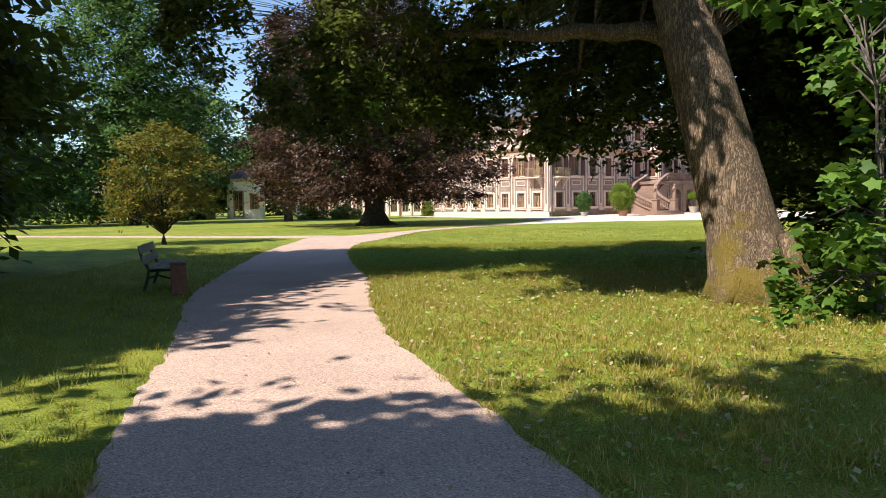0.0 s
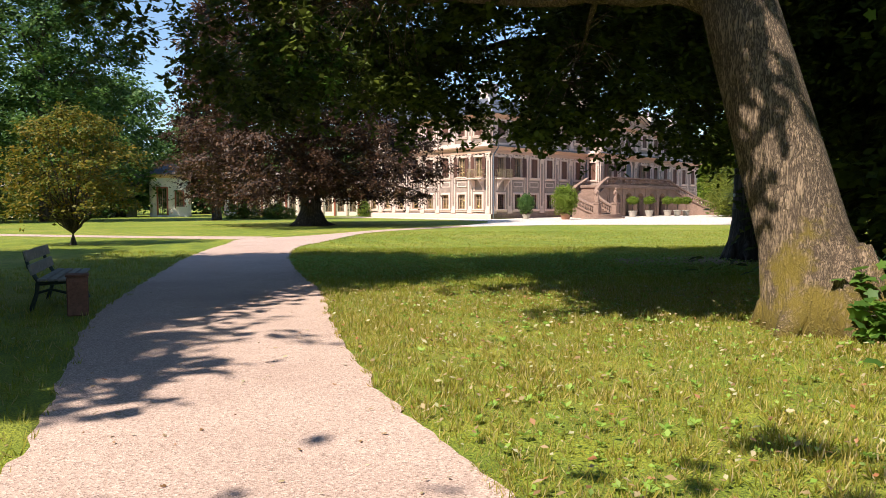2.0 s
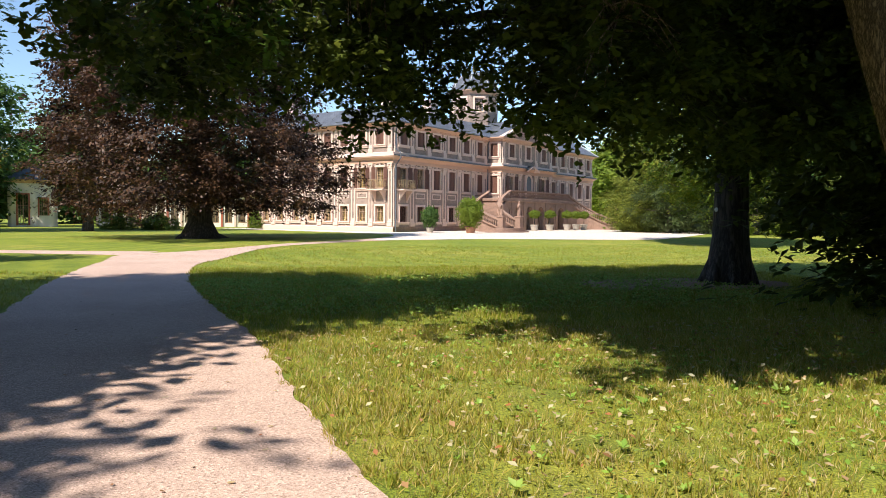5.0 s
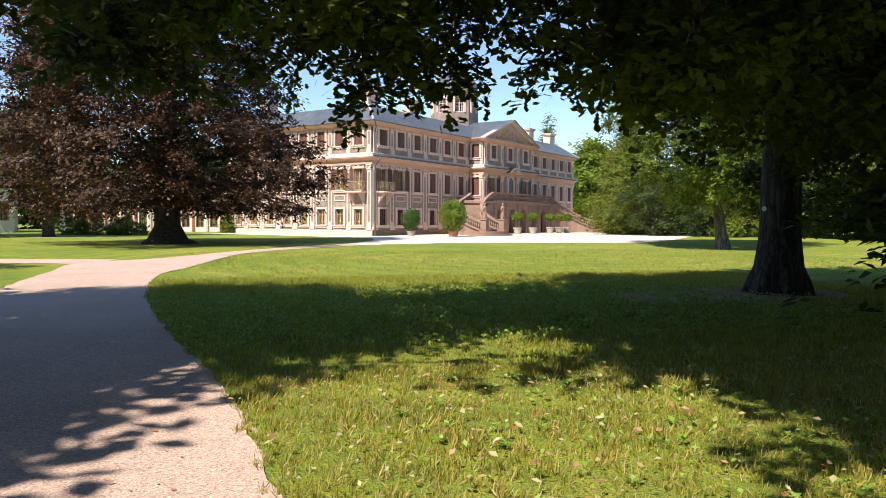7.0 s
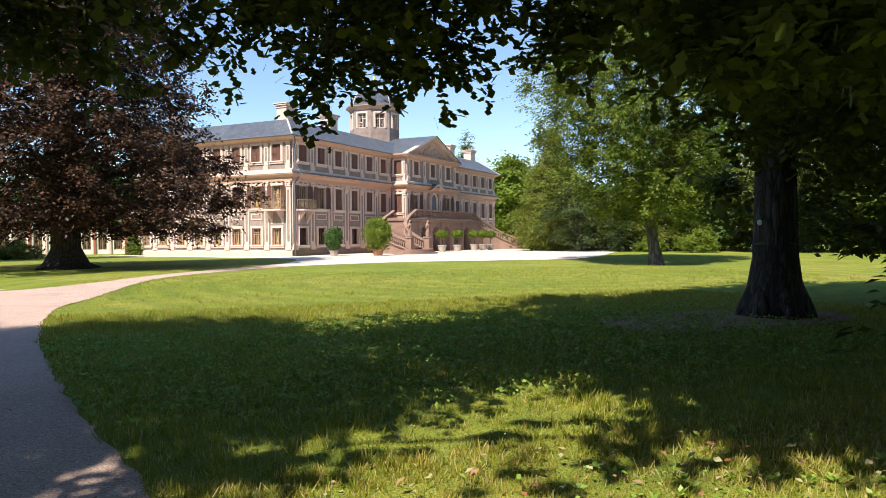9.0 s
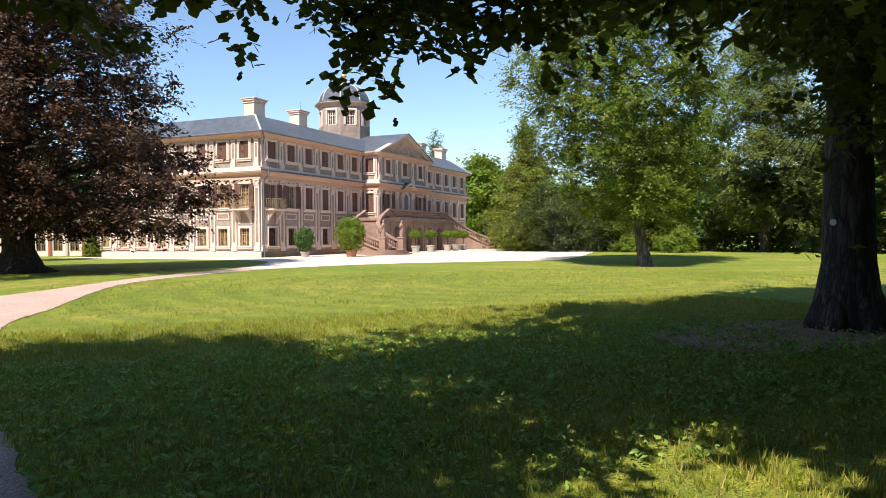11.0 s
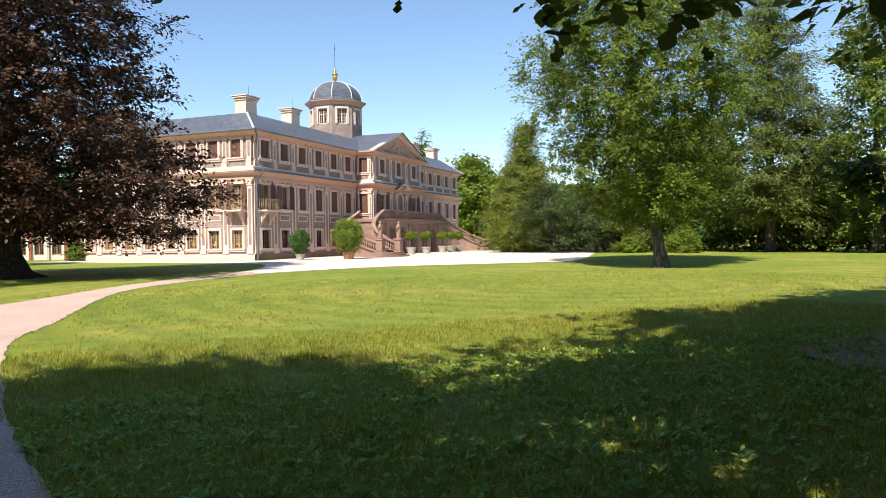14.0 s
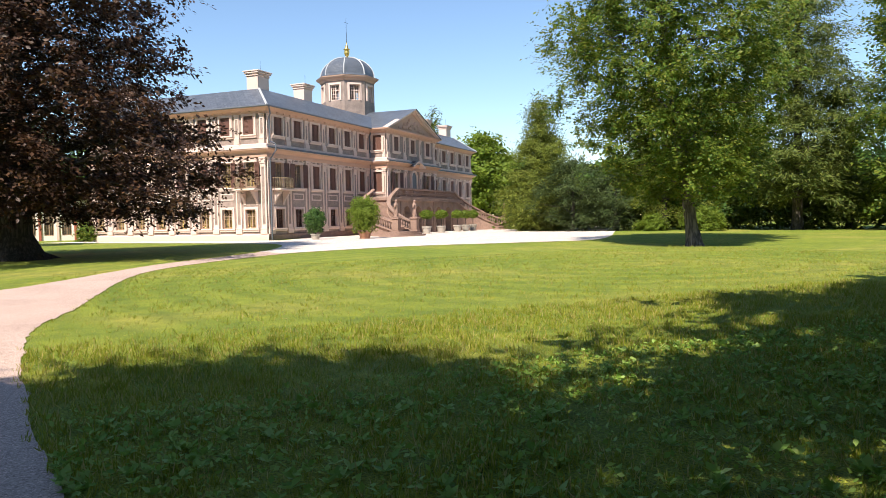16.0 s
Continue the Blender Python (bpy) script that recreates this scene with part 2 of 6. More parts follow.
# ---------------------------------------------------------------- mesh helpers
class Geo:
    """Collects faces of one mesh, in local metres."""

    def __init__(self):
        self.v, self.f, self.m = [], [], []

    def poly(self, pts, mat=0):
        k = len(self.v)
        self.v += [tuple(p) for p in pts]
        self.f.append(tuple(range(k, k + len(pts))))
        self.m.append(mat)

    def box(self, x0, x1, y0, y1, z0, z1, mat=0, bev=0.0):
        k = len(self.v)
        if bev <= 0:
            self.v += [(x, y, z) for z in (z0, z1) for x, y in ((x0, y0), (x1, y0), (x1, y1), (x0, y1))]
            fs = [(3, 2, 1, 0), (4, 5, 6, 7), (0, 1, 5, 4), (1, 2, 6, 5), (2, 3, 7, 6), (3, 0, 4, 7)]
            self.f += [tuple(k + i for i in q) for q in fs]
            self.m += [mat] * 6
        else:
            b = bev
            rings = [(z0, b), (z0 + b, 0), (z1 - b, 0), (z1, b)]
            for z, i in rings:
                c = 0.7 * b
                self.v += [(x0 + i + c, y0 + i, z), (x1 - i - c, y0 + i, z), (x1 - i, y0 + i + c, z), (x1 - i, y1 - i - c, z),
                           (x1 - i - c, y1 - i, z), (x0 + i + c, y1 - i, z), (x0 + i, y1 - i - c, z), (x0 + i, y0 + i + c, z)]
            for r in range(3):
                for i in range(8):
                    j = (i + 1) % 8
                    self.f.append((k + r * 8 + i, k + r * 8 + j, k + r * 8 + 8 + j, k + r * 8 + 8 + i))
                    self.m.append(mat)
            self.f += [tuple(k + i for i in range(7, -1, -1)), tuple(k + 24 + i for i in range(8))]
            self.m += [mat] * 2
        return self

    def tube(self, pts, radii, sides=8, mat=0, cap=True, wobble=0.0, seed=0):
        rnd = random.Random(seed)
        k0 = len(self.v)
        pts = [Vector(p) for p in pts]
        side = None
        for i, p in enumerate(pts):
            d = (pts[min(i + 1, len(pts) - 1)] - pts[max(i - 1, 0)]).normalized()
            if side is None:
                side = d.orthogonal().normalized()
            side = (side - d * side.dot(d)).normalized()
            up = d.cross(side)
            for s in range(sides):
                a = 2 * math.pi * s / sides
                r = radii[i] * (1 + wobble * (rnd.random() - 0.5))
                q = p + (side * math.cos(a) + up * math.sin(a)) * r
                self.v.append(tuple(q))
        for i in range(len(pts) - 1):
            for s in range(sides):
                a, b = k0 + i * sides + s, k0 + i * sides + (s + 1) % sides
                self.f.append((a, b, b + sides, a + sides))
                self.m.append(mat)
        if cap:
            self.f.append(tuple(k0 + s for s in range(sides - 1, -1, -1)))
            self.f.append(tuple(k0 + (len(pts) - 1) * sides + s for s in range(sides)))
            self.m += [mat] * 2
        return self

    def turned(self, prof, sides=12, x=0.0, y=0.0, mat=0, phase=0.0):
        """A profile of (radius, z) turned about a vertical axis."""
        k0 = len(self.v)
        for r, z in prof:
            for s in range(sides):
                a = 2 * math.pi * s / sides + phase
                self.v.append((x + r * math.cos(a), y + r * math.sin(a), z))
        for i in range(len(prof) - 1):
            for s in range(sides):
                a, b = k0 + i * sides + s, k0 + i * sides + (s + 1) % sides
                self.f.append((a, b, b + sides, a + sides))
                self.m.append(mat)
        self.f.append(tuple(k0 + s for s in range(sides - 1, -1, -1)))
        self.f.append(tuple(k0 + (len(prof) - 1) * sides + s for s in range(sides)))
        self.m += [mat] * 2
        return self

    def mesh(self, name, *mats, smooth=False):
        me = bpy.data.meshes.new(name)
        me.from_pydata(self.v, [], self.f)
        for m in mats:
            me.materials.append(m)
        me.polygons.foreach_set("material_index", self.m)
        if smooth:
            me.polygons.foreach_set("use_smooth", [True] * len(self.f))
        me.update()
        return me


def part(name, data, parent, m=None, label=""):
    """Links a mesh as one part under a thing or a part."""
    ob = new(name, data)
    ob.parent = parent
    if m is not None:
        ob.matrix_local = m
    if label:
        ob["label"] = label
    return ob


def thing(name, data, m, label, category, group="", kind=""):
    ob = new(name, data)
    ob.matrix_world = m
    return tagged(ob, label, category, group, kind)


def leaf_mesh(name, centres, normals, tips, sizes, template, faces, mat):
    """Many leaves in one mesh: a template in (along, across, up), set at each centre."""
    n = len(centres)
    t = np.asarray(template, float)
    tips = tips - (tips * normals).sum(1)[:, None] * normals
    tips /= np.linalg.norm(tips, axis=1)[:, None] + 1e-9
    side = np.cross(normals, tips)
    v = (centres[:, None, :] + sizes[:, None, None] * (t[None, :, 0:1] * tips[:, None, :] + t[None, :, 1:2] * side[:, None, :] + t[None, :, 2:3] * normals[:, None, :]))
    f = np.asarray(faces, np.int32)
    k = f.shape[1]
    idx = (f[None, :, :] + (np.arange(n, dtype=np.int32) * len(t))[:, None, None]).reshape(-1)
    me = bpy.data.meshes.new(name)
    me.vertices.add(n * len(t))
    me.vertices.foreach_set("co", v.astype(np.float32).ravel())
    me.loops.add(len(idx))
    me.loops.foreach_set("vertex_index", idx)
    me.polygons.add(len(idx) // k)
    me.polygons.foreach_set("loop_start", np.arange(0, len(idx), k, dtype=np.int32))
    me.materials.append(mat)
    me.update(calc_edges=True)
    return me


# leaf shapes, one long
HALF_OAK = ((0.14, 0.06), (0.32, 0.24), (0.45, 0.13), (0.72, 0.30), (0.90, 0.15))
OAK = [(0, 0, 0)] + [(u, w * side, 0.05 - 0.09 * u) for u, w in HALF_OAK for side in (1, -1)] + [(1.0, 0, -0.06)]
OAK_F = [(0, 2, 1)] + [f for i in range(1, 9, 2) for f in ((i, i + 1, i + 3), (i, i + 3, i + 2))] + [(9, 10, 11)]
STEM = [(0, -0.006, 0), (0, 0.006, 0), (0.7, 0.006, 0.012), (1.0, 0.0, 0.03)]
MAPLE = [(0, 0, 0), (-0.05, 0.35, 0.0), (0.26, 0.29, 0.03), (0.55, 0.52, -0.04), (0.62, 0.27, 0.03), (1.0, 0, -0.06), (0.62, -0.27, 0.03), (0.55, -0.52, -0.04), (0.26, -0.29, 0.03), (-0.05, -0.35, 0.0)]
MAPLE_F = [(0, 2, 1), (0, 9, 8), (2, 4, 3), (8, 7, 6), (0, 4, 2), (0, 8, 6), (0, 6, 4), (4, 6, 5)]
BLADE = [(0, -0.042, 0), (0, 0.042, 0), (0.6, 0.032, 0.06), (1.0, 0.0, 0.22)]
BLADE_F = [(0, 1, 2), (0, 2, 3)]
OVAL = [(0, 0, 0), (0.5, 0.3, 0.05), (1, 0, -0.05), (0.5, -0.3, 0.05)]
OVAL_F = [(0, 3, 2), (0, 2, 1)]
SPRAY = [(0, 0, 0), (0.45, 0.12, 0.02), (1, 0, -0.1), (0.45, -0.12, 0.02)]


def clump_points(rng, n, profile, squash=1.0, shell=0.55):
    """n points of a crown: height 0 to 1 and a radius from profile(h), mostly near the outside."""
    out = []
    while len(out) < n:
        h = rng.random()
        r = profile(h)
        if rng.random() * 1.05 > r:
            continue
        a = rng.random() * 2 * math.pi
        q = r * (shell + (1 - shell) * rng.random() ** 0.7) * (0.82 + 0.3 * noise.noise((math.cos(a) * 2, math.sin(a) * 2, h * 5)) + 0.14 * rng.random())
        if rng.random() < 0.25:
            q *= rng.random()
        out.append((q * math.cos(a), q * math.sin(a) * squash, h))
    return np.array(out)


def tree(name, x, y, z, height, radius, low, trunk, profile, clumps, leaves, leaf_size, clump_size, shape, faces, leaf_mat, bark, label, category="tree",
         lean=(0, 0), limbs=40, seed=1, droop=0.3, flat=0.5, trunk_top=0.8, flare=1.7, squash=1.0, group="", upright=False, within=None, shell=0.55, near=False, boughs=(), near_shape=None, bottom=None):
    rng = np.random.default_rng(seed)
    root = thing(name, None, pose(x, y, z), label, category, group)
    cp = clump_points(random.Random(seed), clumps, profile, squash, shell)
    cz = low + cp[:, 2] * (height - low)
    centres = np.c_[cp[:, 0] * radius + lean[0] * cz / height, cp[:, 1] * radius + lean[1] * cz / height, cz]
    if bottom:
        keep = [i for i, c in enumerate(centres) if c[2] > bottom(c[0] + x, c[1] + y)]
        centres = centres[keep]
    if within:
        centres = centres[[i for i, c in enumerate(centres) if within(c[0] + x, c[1] + y, c[2])]]
    g = Geo()
    top = height * trunk_top
    hs = [0, 0.04 * top, 0.1 * top, 0.25 * top, 0.45 * top, 0.7 * top, top]
    hs[1] = min(hs[1], 0.35)
    hs[2] = min(hs[2], 1.1)
    ax = lambda h: Vector((lean[0] * h / height, lean[1] * h / height, h))
    rad = [trunk * flare, trunk * (1 + 0.45 * (flare - 1)), trunk, trunk * 0.88, trunk * 0.68, trunk * 0.42, trunk * 0.1]
    g.tube([ax(h) - Vector((0, 0, 0.15 if h == 0 else 0)) for h in hs], rad, 14, 0, True, 0.10, seed)
    stem = part("trunk", g.mesh("trunk", bark, smooth=True), root)
    if flare > 1.4:
        for i in range(7):
            a = i * 0.9 + seed
            d = Vector((math.cos(a), math.sin(a), 0))
            rg = Geo()
            reach = trunk * (1.55 + 0.5 * (i * 2 % 3) / 3) * flare / 1.6
            rg.tube([d * trunk * 0.62 + Vector((0, 0, 1.0)), d * trunk * 0.86 + Vector((0, 0, 0.55)), d * trunk * 1.2 + Vector((0, 0, 0.2)), d * reach + Vector((0, 0, -0.1))], [trunk * 0.22, trunk * 0.36, trunk * 0.36, trunk * 0.16], 8, 0, True, 0.2, seed + i)
            part("root", rg.mesh("root", bark, smooth=True), stem)
    pick = rng.permutation(len(centres))[:limbs]
    far = Geo()
    for i in pick:
        c = Vector(centres[i])
        out = math.hypot(c.x - ax(c.z).x, c.y - ax(c.z).y)
        h0 = max(min(low * 0.9 + 0.2, c.z), min(c.z - out * (0.55 - droop * 0.6), top * 0.97))
        h0 = min(h0, top * 0.97)
        a = ax(h0)
        mid = (a + c) / 2 + Vector((0, 0, out * 0.12 * (1 + droop)))
        r0 = max(0.02, trunk * 0.26 * (1 - h0 / height) ** 0.7)
        lg = Geo() if near else far
        wv = Vector((rng.normal(), rng.normal(), rng.normal())) * out * 0.05
        lg.tube([a, a.lerp(mid, 0.5) + Vector((0, 0, 0.05 * out)) + wv, mid - wv, mid.lerp(c, 0.6) + wv, c], [r0, r0 * 0.75, r0 * 0.5, r0 * 0.3, 0.008], 5, 0, False)
        if near:
            part("limb", lg.mesh("limb", bark, smooth=True), stem)
    if not near and far.v:
        tagged(part("limbs", far.mesh("limbs", bark, smooth=True), stem), kind="stuff")
    for line, r0, cl, n, size, *own_mat in boughs:
        line = [Vector(p) - Vector((x, y, z)) for p in line]
        line = [a.lerp(b, k / 5) + Vector((rng.normal(), rng.normal(), rng.normal())) * r0 * 0.18 * (k > 0) for a, b in zip(line, line[1:]) for k in range(5)] + line[-1:]
        bg_ = Geo()
        bg_.tube(line, [r0 * (1 - 0.85 * i / (len(line) - 1)) for i in range(len(line))], 9, 0, True, 0.12, seed)
        bough = part("bough", bg_.mesh("bough", bark, smooth=True), stem)
        cl = np.asarray(cl) - np.array([x, y, z])
        tw = Geo()
        for c in cl:
            c = Vector(c)
            k = min(range(len(line)), key=lambda i: (line[i] - c).length)
            tw.tube([line[k], line[k].lerp(c, 0.5) + Vector((0, 0, 0.15)), c], [0.013, 0.009, 0.004], 4, 0, False)
        tagged(part("twig_spray", tw.mesh("twig_spray", bark), bough), kind="stuff")
        own = rng.integers(0, len(cl), n)
        tufts = max(1, n // 16)
        knot = rng.normal(size=(tufts, 3)) * 0.24 * np.array([1, 1, 0.7])
        own_t = rng.integers(0, tufts, n)
        own = rng.integers(0, len(cl), tufts)[own_t]
        off = knot[own_t] + rng.normal(size=(n, 3)) * size * 0.5
        off[:, 2] -= 0.25 * np.linalg.norm(off[:, :2], axis=1)
        nor = rng.normal(size=(n, 3)) * 0.5 + np.array([0, 0, 1.0])
        nor /= np.linalg.norm(nor, axis=1)[:, None]
        tagged(part("foliage", leaf_mesh("foliage", cl[own] + off, nor, off + rng.normal(size=(n, 3)) * 0.5 - np.array([0, 0, 0.35]), size * (0.6 + 0.7 * rng.random(n)), *((OVAL, OVAL_F) if size > 0.2 else near_shape), own_mat[0] if own_mat else leaf_mat), bough), kind="stuff")
    # leaves round each clump
    own = rng.integers(0, len(centres), leaves)
    axis = np.c_[lean[0] * centres[:, 2] / height, lean[1] * centres[:, 2] / height]
    away = centres[:, :2] - axis
    away = np.c_[away / (np.linalg.norm(away, axis=1, keepdims=True) + 1e-6), np.zeros(len(centres))]
    outw = away[own]
    # each clump is a handful of sprigs that reach outwards and hang
    sprigs = 10
    lead = rng.normal(size=(len(centres), sprigs, 3)) * np.array([0.75, 0.75, flat]) + away[:, None, :] * 0.2
    lead *= (0.6 + 0.8 * rng.random((len(centres), sprigs, 1))) * clump_size * 1.3
    which, run = rng.integers(0, sprigs, leaves), rng.random(leaves) ** 0.75
    twig = lead[own, which]
    off = twig * run[:, None] + rng.normal(size=(leaves, 3)) * leaf_size * np.array([0.6, 0.6, 0.4])
    off[:, 2] -= droop * clump_size * 1.1 * run ** 2
    pos = centres[own] + off
    pos[:, 2] = np.maximum(pos[:, 2], 0.05)
    sheet = rng.normal(size=(len(centres), 3)) * 0.3
    nor = rng.normal(size=(leaves, 3)) * 0.42 + np.array([0, 0, 1.0]) + outw * 0.4 + sheet[own]
    if upright:
        nor = rng.normal(size=(leaves, 3)) * 0.7 + outw
    nor /= np.linalg.norm(nor, axis=1)[:, None]
    tip = twig / clump_size + rng.normal(size=(leaves, 3)) * 0.6 - np.array([0, 0, droop])
    size = leaf_size * (0.6 + 0.8 * rng.random(leaves))
    tagged(part("crown", leaf_mesh("crown", pos, nor, tip, size, shape, faces, leaf_mat), root), kind="stuff")
    return root


# ---------------------------------------------------------------- ground, paths
def dip(x, y):
    return -0.4 * math.exp(-((x - 26.1) ** 2 + (y - 45.5) ** 2) / 12.0)


def ground_sheet():
    xs = [-1500, -600, -250, -120, -70] + list(np.linspace(-45, 75, 121)) + [110, 200, 600, 1500]
    ys = [-1500, -600, -200, -80, -40] + list(np.linspace(-20, 100, 121)) + [130, 200, 400, 800, 1500]
    g = Geo()
    g.v = [(float(x), float(y), dip(x, y)) for y in ys for x in xs]
    w = len(xs)
    g.f = [(j * w + i, j * w + i + 1, j * w + w + i + 1, j * w + w + i) for j in range(len(ys) - 1) for i in range(w - 1)]
    g.m = [0] * len(g.f)
    return tagged(new("ground", g.mesh("ground", LAWN, smooth=True)), "mown green park lawn with drier yellowish patches", "lawn", kind="structure")


def smooth_line(pts, step=0.4):
    pts = [Vector((*p, 0)) for p in pts]
    out = []
    for i in range(len(pts) - 1):
        a, b, c, d = pts[max(i - 1, 0)], pts[i], pts[i + 1], pts[min(i + 2, len(pts) - 1)]
        n = max(2, int((c - b).length / step))
        for k in range(n):
            t = k / n
            out.append(0.5 * (2 * b + (c - a) * t + (2 * a - 5 * b + 4 * c - d) * t * t + (3 * b - a - 3 * c + d) * t ** 3))
    out.append(pts[-1])
    return out


def strip(name, left, right, z, mat, label, ragged=0.08, n=420):
    """A path between two edge lines, with slightly uneven verges."""
    def even(pts):
        l = smooth_line(pts)
        cum = [0]
        for a, b in zip(l, l[1:]):
            cum.append(cum[-1] + (b - a).length)
        t = np.linspace(0, cum[-1], n)
        return np.c_[np.interp(t, cum, [p.x for p in l]), np.interp(t, cum, [p.y for p in l])]
    L, R = even(left), even(right)
    g = Geo()
    for i in range(n):
        for j, (a, b) in enumerate(((L[i], R[i]), (R[i], L[i]))):
            d = (b - a) / (np.linalg.norm(b - a) + 1e-6)
            k = ragged * (noise.noise((a[0] * 2.3, a[1] * 2.3, j)) + 0.7 * noise.noise((a[0] * 8, a[1] * 8, j)))
            p = a + d * k
            g.v.append((p[0], p[1], z + dip(*p)))
    for i in range(n - 1):
        g.f.append((2 * i, 2 * i + 1, 2 * i + 3, 2 * i + 2))
        g.m.append(0)
    return tagged(new(name, g.mesh(name, mat)), label, "path", kind="structure")


RIGHT_EDGE = [(2.4, -6), (1.6, 0), (1.12, 2.4), (0.8, 3.6), (0.5, 4.5), (0.1, 5.8), (-0.62, 8.2), (-1.15, 10.9), (-1.44, 13.3), (-1.68, 15.3), (-2.2, 17.6), (-2.68, 20.2), (-3.0, 22.1), (-3.18, 23.6), (-3.38, 26.0), (-3.4, 28.8), (-2.98, 31.0), (-1.2, 40.3), (2.0, 45.8), (6.0, 50.2), (10.0, 53.2)]
LEFT_EDGE = [(-0.6, -6), (-1.2, 0), (-1.7, 2.4), (-1.97, 3.9), (-2.28, 4.8), (-2.62, 6.1), (-3.05, 7.9), (-4.4, 12.4), (-5.15, 17), (-5.55, 20), (-5.95, 22.7), (-6.25, 27), (-6.35, 30.5), (-6.4, 34), (-4.2, 37), (-3.1, 39.2), (-0.5, 44.7), (2.6, 49), (5.4, 53.2), (8.5, 58.5)]


def court():
    edge = smooth_line([(5.4, 50.0), (12.9, 52.9), (19.1, 52.3), (24.3, 52.2), (29.5, 56.6), (37.0, 65.2), (58, 90), (72, 112)], 0.5)
    back = [Vector((60, 125, 0)), Vector((30, 100, 0)), Vector((11, 72.5, 0)), Vector((-3.0, 88.0, 0)), Vector((-6.0, 88.0, 0))]
    front = smooth_line([(-5.0, 86.0), (7.0, 68.0), (8.3, 62), (6.0, 54.6), (5.0, 53.0)], 0.5)
    g = Geo()
    g.poly([(p.x, p.y, 0.016) for p in edge + back + front])
    return tagged(new("pavement", g.mesh("pavement", COURT_GRAVEL)), "pale gravel forecourt in front of the palace", "gravel court", kind="structure")


ground = ground_sheet()
strip("path", LEFT_EDGE, RIGHT_EDGE, 0.012, PATH_GRAVEL, "winding pinkish gravel footpath through the park lawn")
strip("path_branch", [(-6.0, 33.8), (-13.0, 36.6), (-26, 41.5), (-50, 48)], [(-5.5, 36.6), (-13.4, 38.6), (-26, 43.6), (-50, 50.5)], 0.008, PATH_GRAVEL, "narrow gravel branch path across the lawn", n=80)
court()

# ---------------------------------------------------------------- palace
PAL = pose(10.36, 74.15, 0, 0, 0, 41.25)
LEN, DEP, MID, PROJ = 46.07, 18.6, 23.035, 1.9
palace = thing("palace", None, PAL, "baroque three-storey palace with cream pilasters, pebble-dashed walls and brown shutters", "palace")


def wall_holes(L, H, holes, thick=0.45):
    g = Geo()
    xs = sorted({0.0, L, *[h[0] for h in holes], *[h[1] for h in holes]})
    zs = sorted({0.0, H, *[h[2] for h in holes], *[h[3] for h in holes]})
    inside = lambda x, z: any(h[0] < x < h[1] and h[2] < z < h[3] for h in holes)
    for x0, x1 in zip(xs, xs[1:]):
        for z0, z1 in zip(zs, zs[1:]):
            if not inside((x0 + x1) / 2, (z0 + z1) / 2):
                g.poly([(x0, 0, z0), (x1, 0, z0), (x1, 0, z1), (x0, 0, z1)])
                g.poly([(x0, thick, z1), (x1, thick, z1), (x1, thick, z0), (x0, thick, z0)])
    for x0, x1, z0, z1 in holes:
        g.poly([(x0, 0, z0), (x0, 0, z1), (x0, thick, z1), (x0, thick, z0)], 1)
        g.poly([(x1, 0, z1), (x1, 0, z0), (x1, thick, z0), (x1, thick, z1)], 1)
        g.poly([(x0, 0, z0), (x0, thick, z0), (x1, thick, z0), (x1, 0, z0)], 1)
        g.poly([(x0, 0, z1), (x1, 0, z1), (x1, thick, z1), (x0, thick, z1)], 1)
    for x in (0, L):
        g.poly([(x, 0, 0), (x, 0, H), (x, thick, H), (x, thick, 0)])
    return g.mesh("wall", PEBBLE, STUCCO)


def moulding(L, prof, mat, ml=1, mr=1):
    """A profile of (out, z) run along a wall, mitred at its ends."""
    g = Geo()
    for o, z in prof:
        g.v += [(-o * ml, -o, z), (L + o * mr, -o, z)]
    for i in range(len(prof) - 1):
        g.f.append((2 * i, 2 * i + 1, 2 * i + 3, 2 * i + 2))
        g.m.append(0)
    n = len(prof)
    g.f += [tuple(2 * i for i in range(n))[::-1], tuple(2 * i + 1 for i in range(n))]
    g.m += [0, 0]
    return g.mesh("moulding", mat)


CACHE = {}


def shared(key, make):
    if key not in CACHE:
        CACHE[key] = make()
    return CACHE[key]


def surround_mesh(w, h, sill=True, ears=True):
    """A moulded window surround round an opening w x h, its foot at z 0: one profile carried round, and a sill."""
    g = Geo()
    prof = [(0.0, 0.05), (0.0, -0.13), (0.05, -0.13), (0.06, -0.09), (0.18, -0.09), (0.2, -0.07), (0.2, 0.05)]
    n = len(prof)
    for o, y in prof:
        g.v += [(-w / 2 - o, y, 0.0), (-w / 2 - o, y, h + o), (w / 2 + o, y, h + o), (w / 2 + o, y, 0.0)]
    for i in range(n - 1):
        for j in range(3):
            g.f.append((4 * i + j, 4 * i + j + 1, 4 * i + 5 + j, 4 * i + 4 + j))
            g.m.append(0)
    return g.mesh("surround", STUCCO)


def sill_mesh(w):
    g = Geo()
    a = w / 2 + 0.28
    g.v = [(-a, 0.05, -0.002), (-a, -0.17, -0.002), (-a, -0.18, -0.1), (-a, -0.12, -0.15), (-a, -0.1, -0.26), (-a, 0.05, -0.26)]
    g.v += [(a, y, z) for _, y, z in g.v]
    g.f = [(i, (i + 1) % 6, 6 + (i + 1) % 6, 6 + i) for i in range(6)] + [(5, 4, 3, 2, 1, 0), (6, 7, 8, 9, 10, 11)]
    g.m = [0] * 8
    return g.mesh("sill", STUCCO)


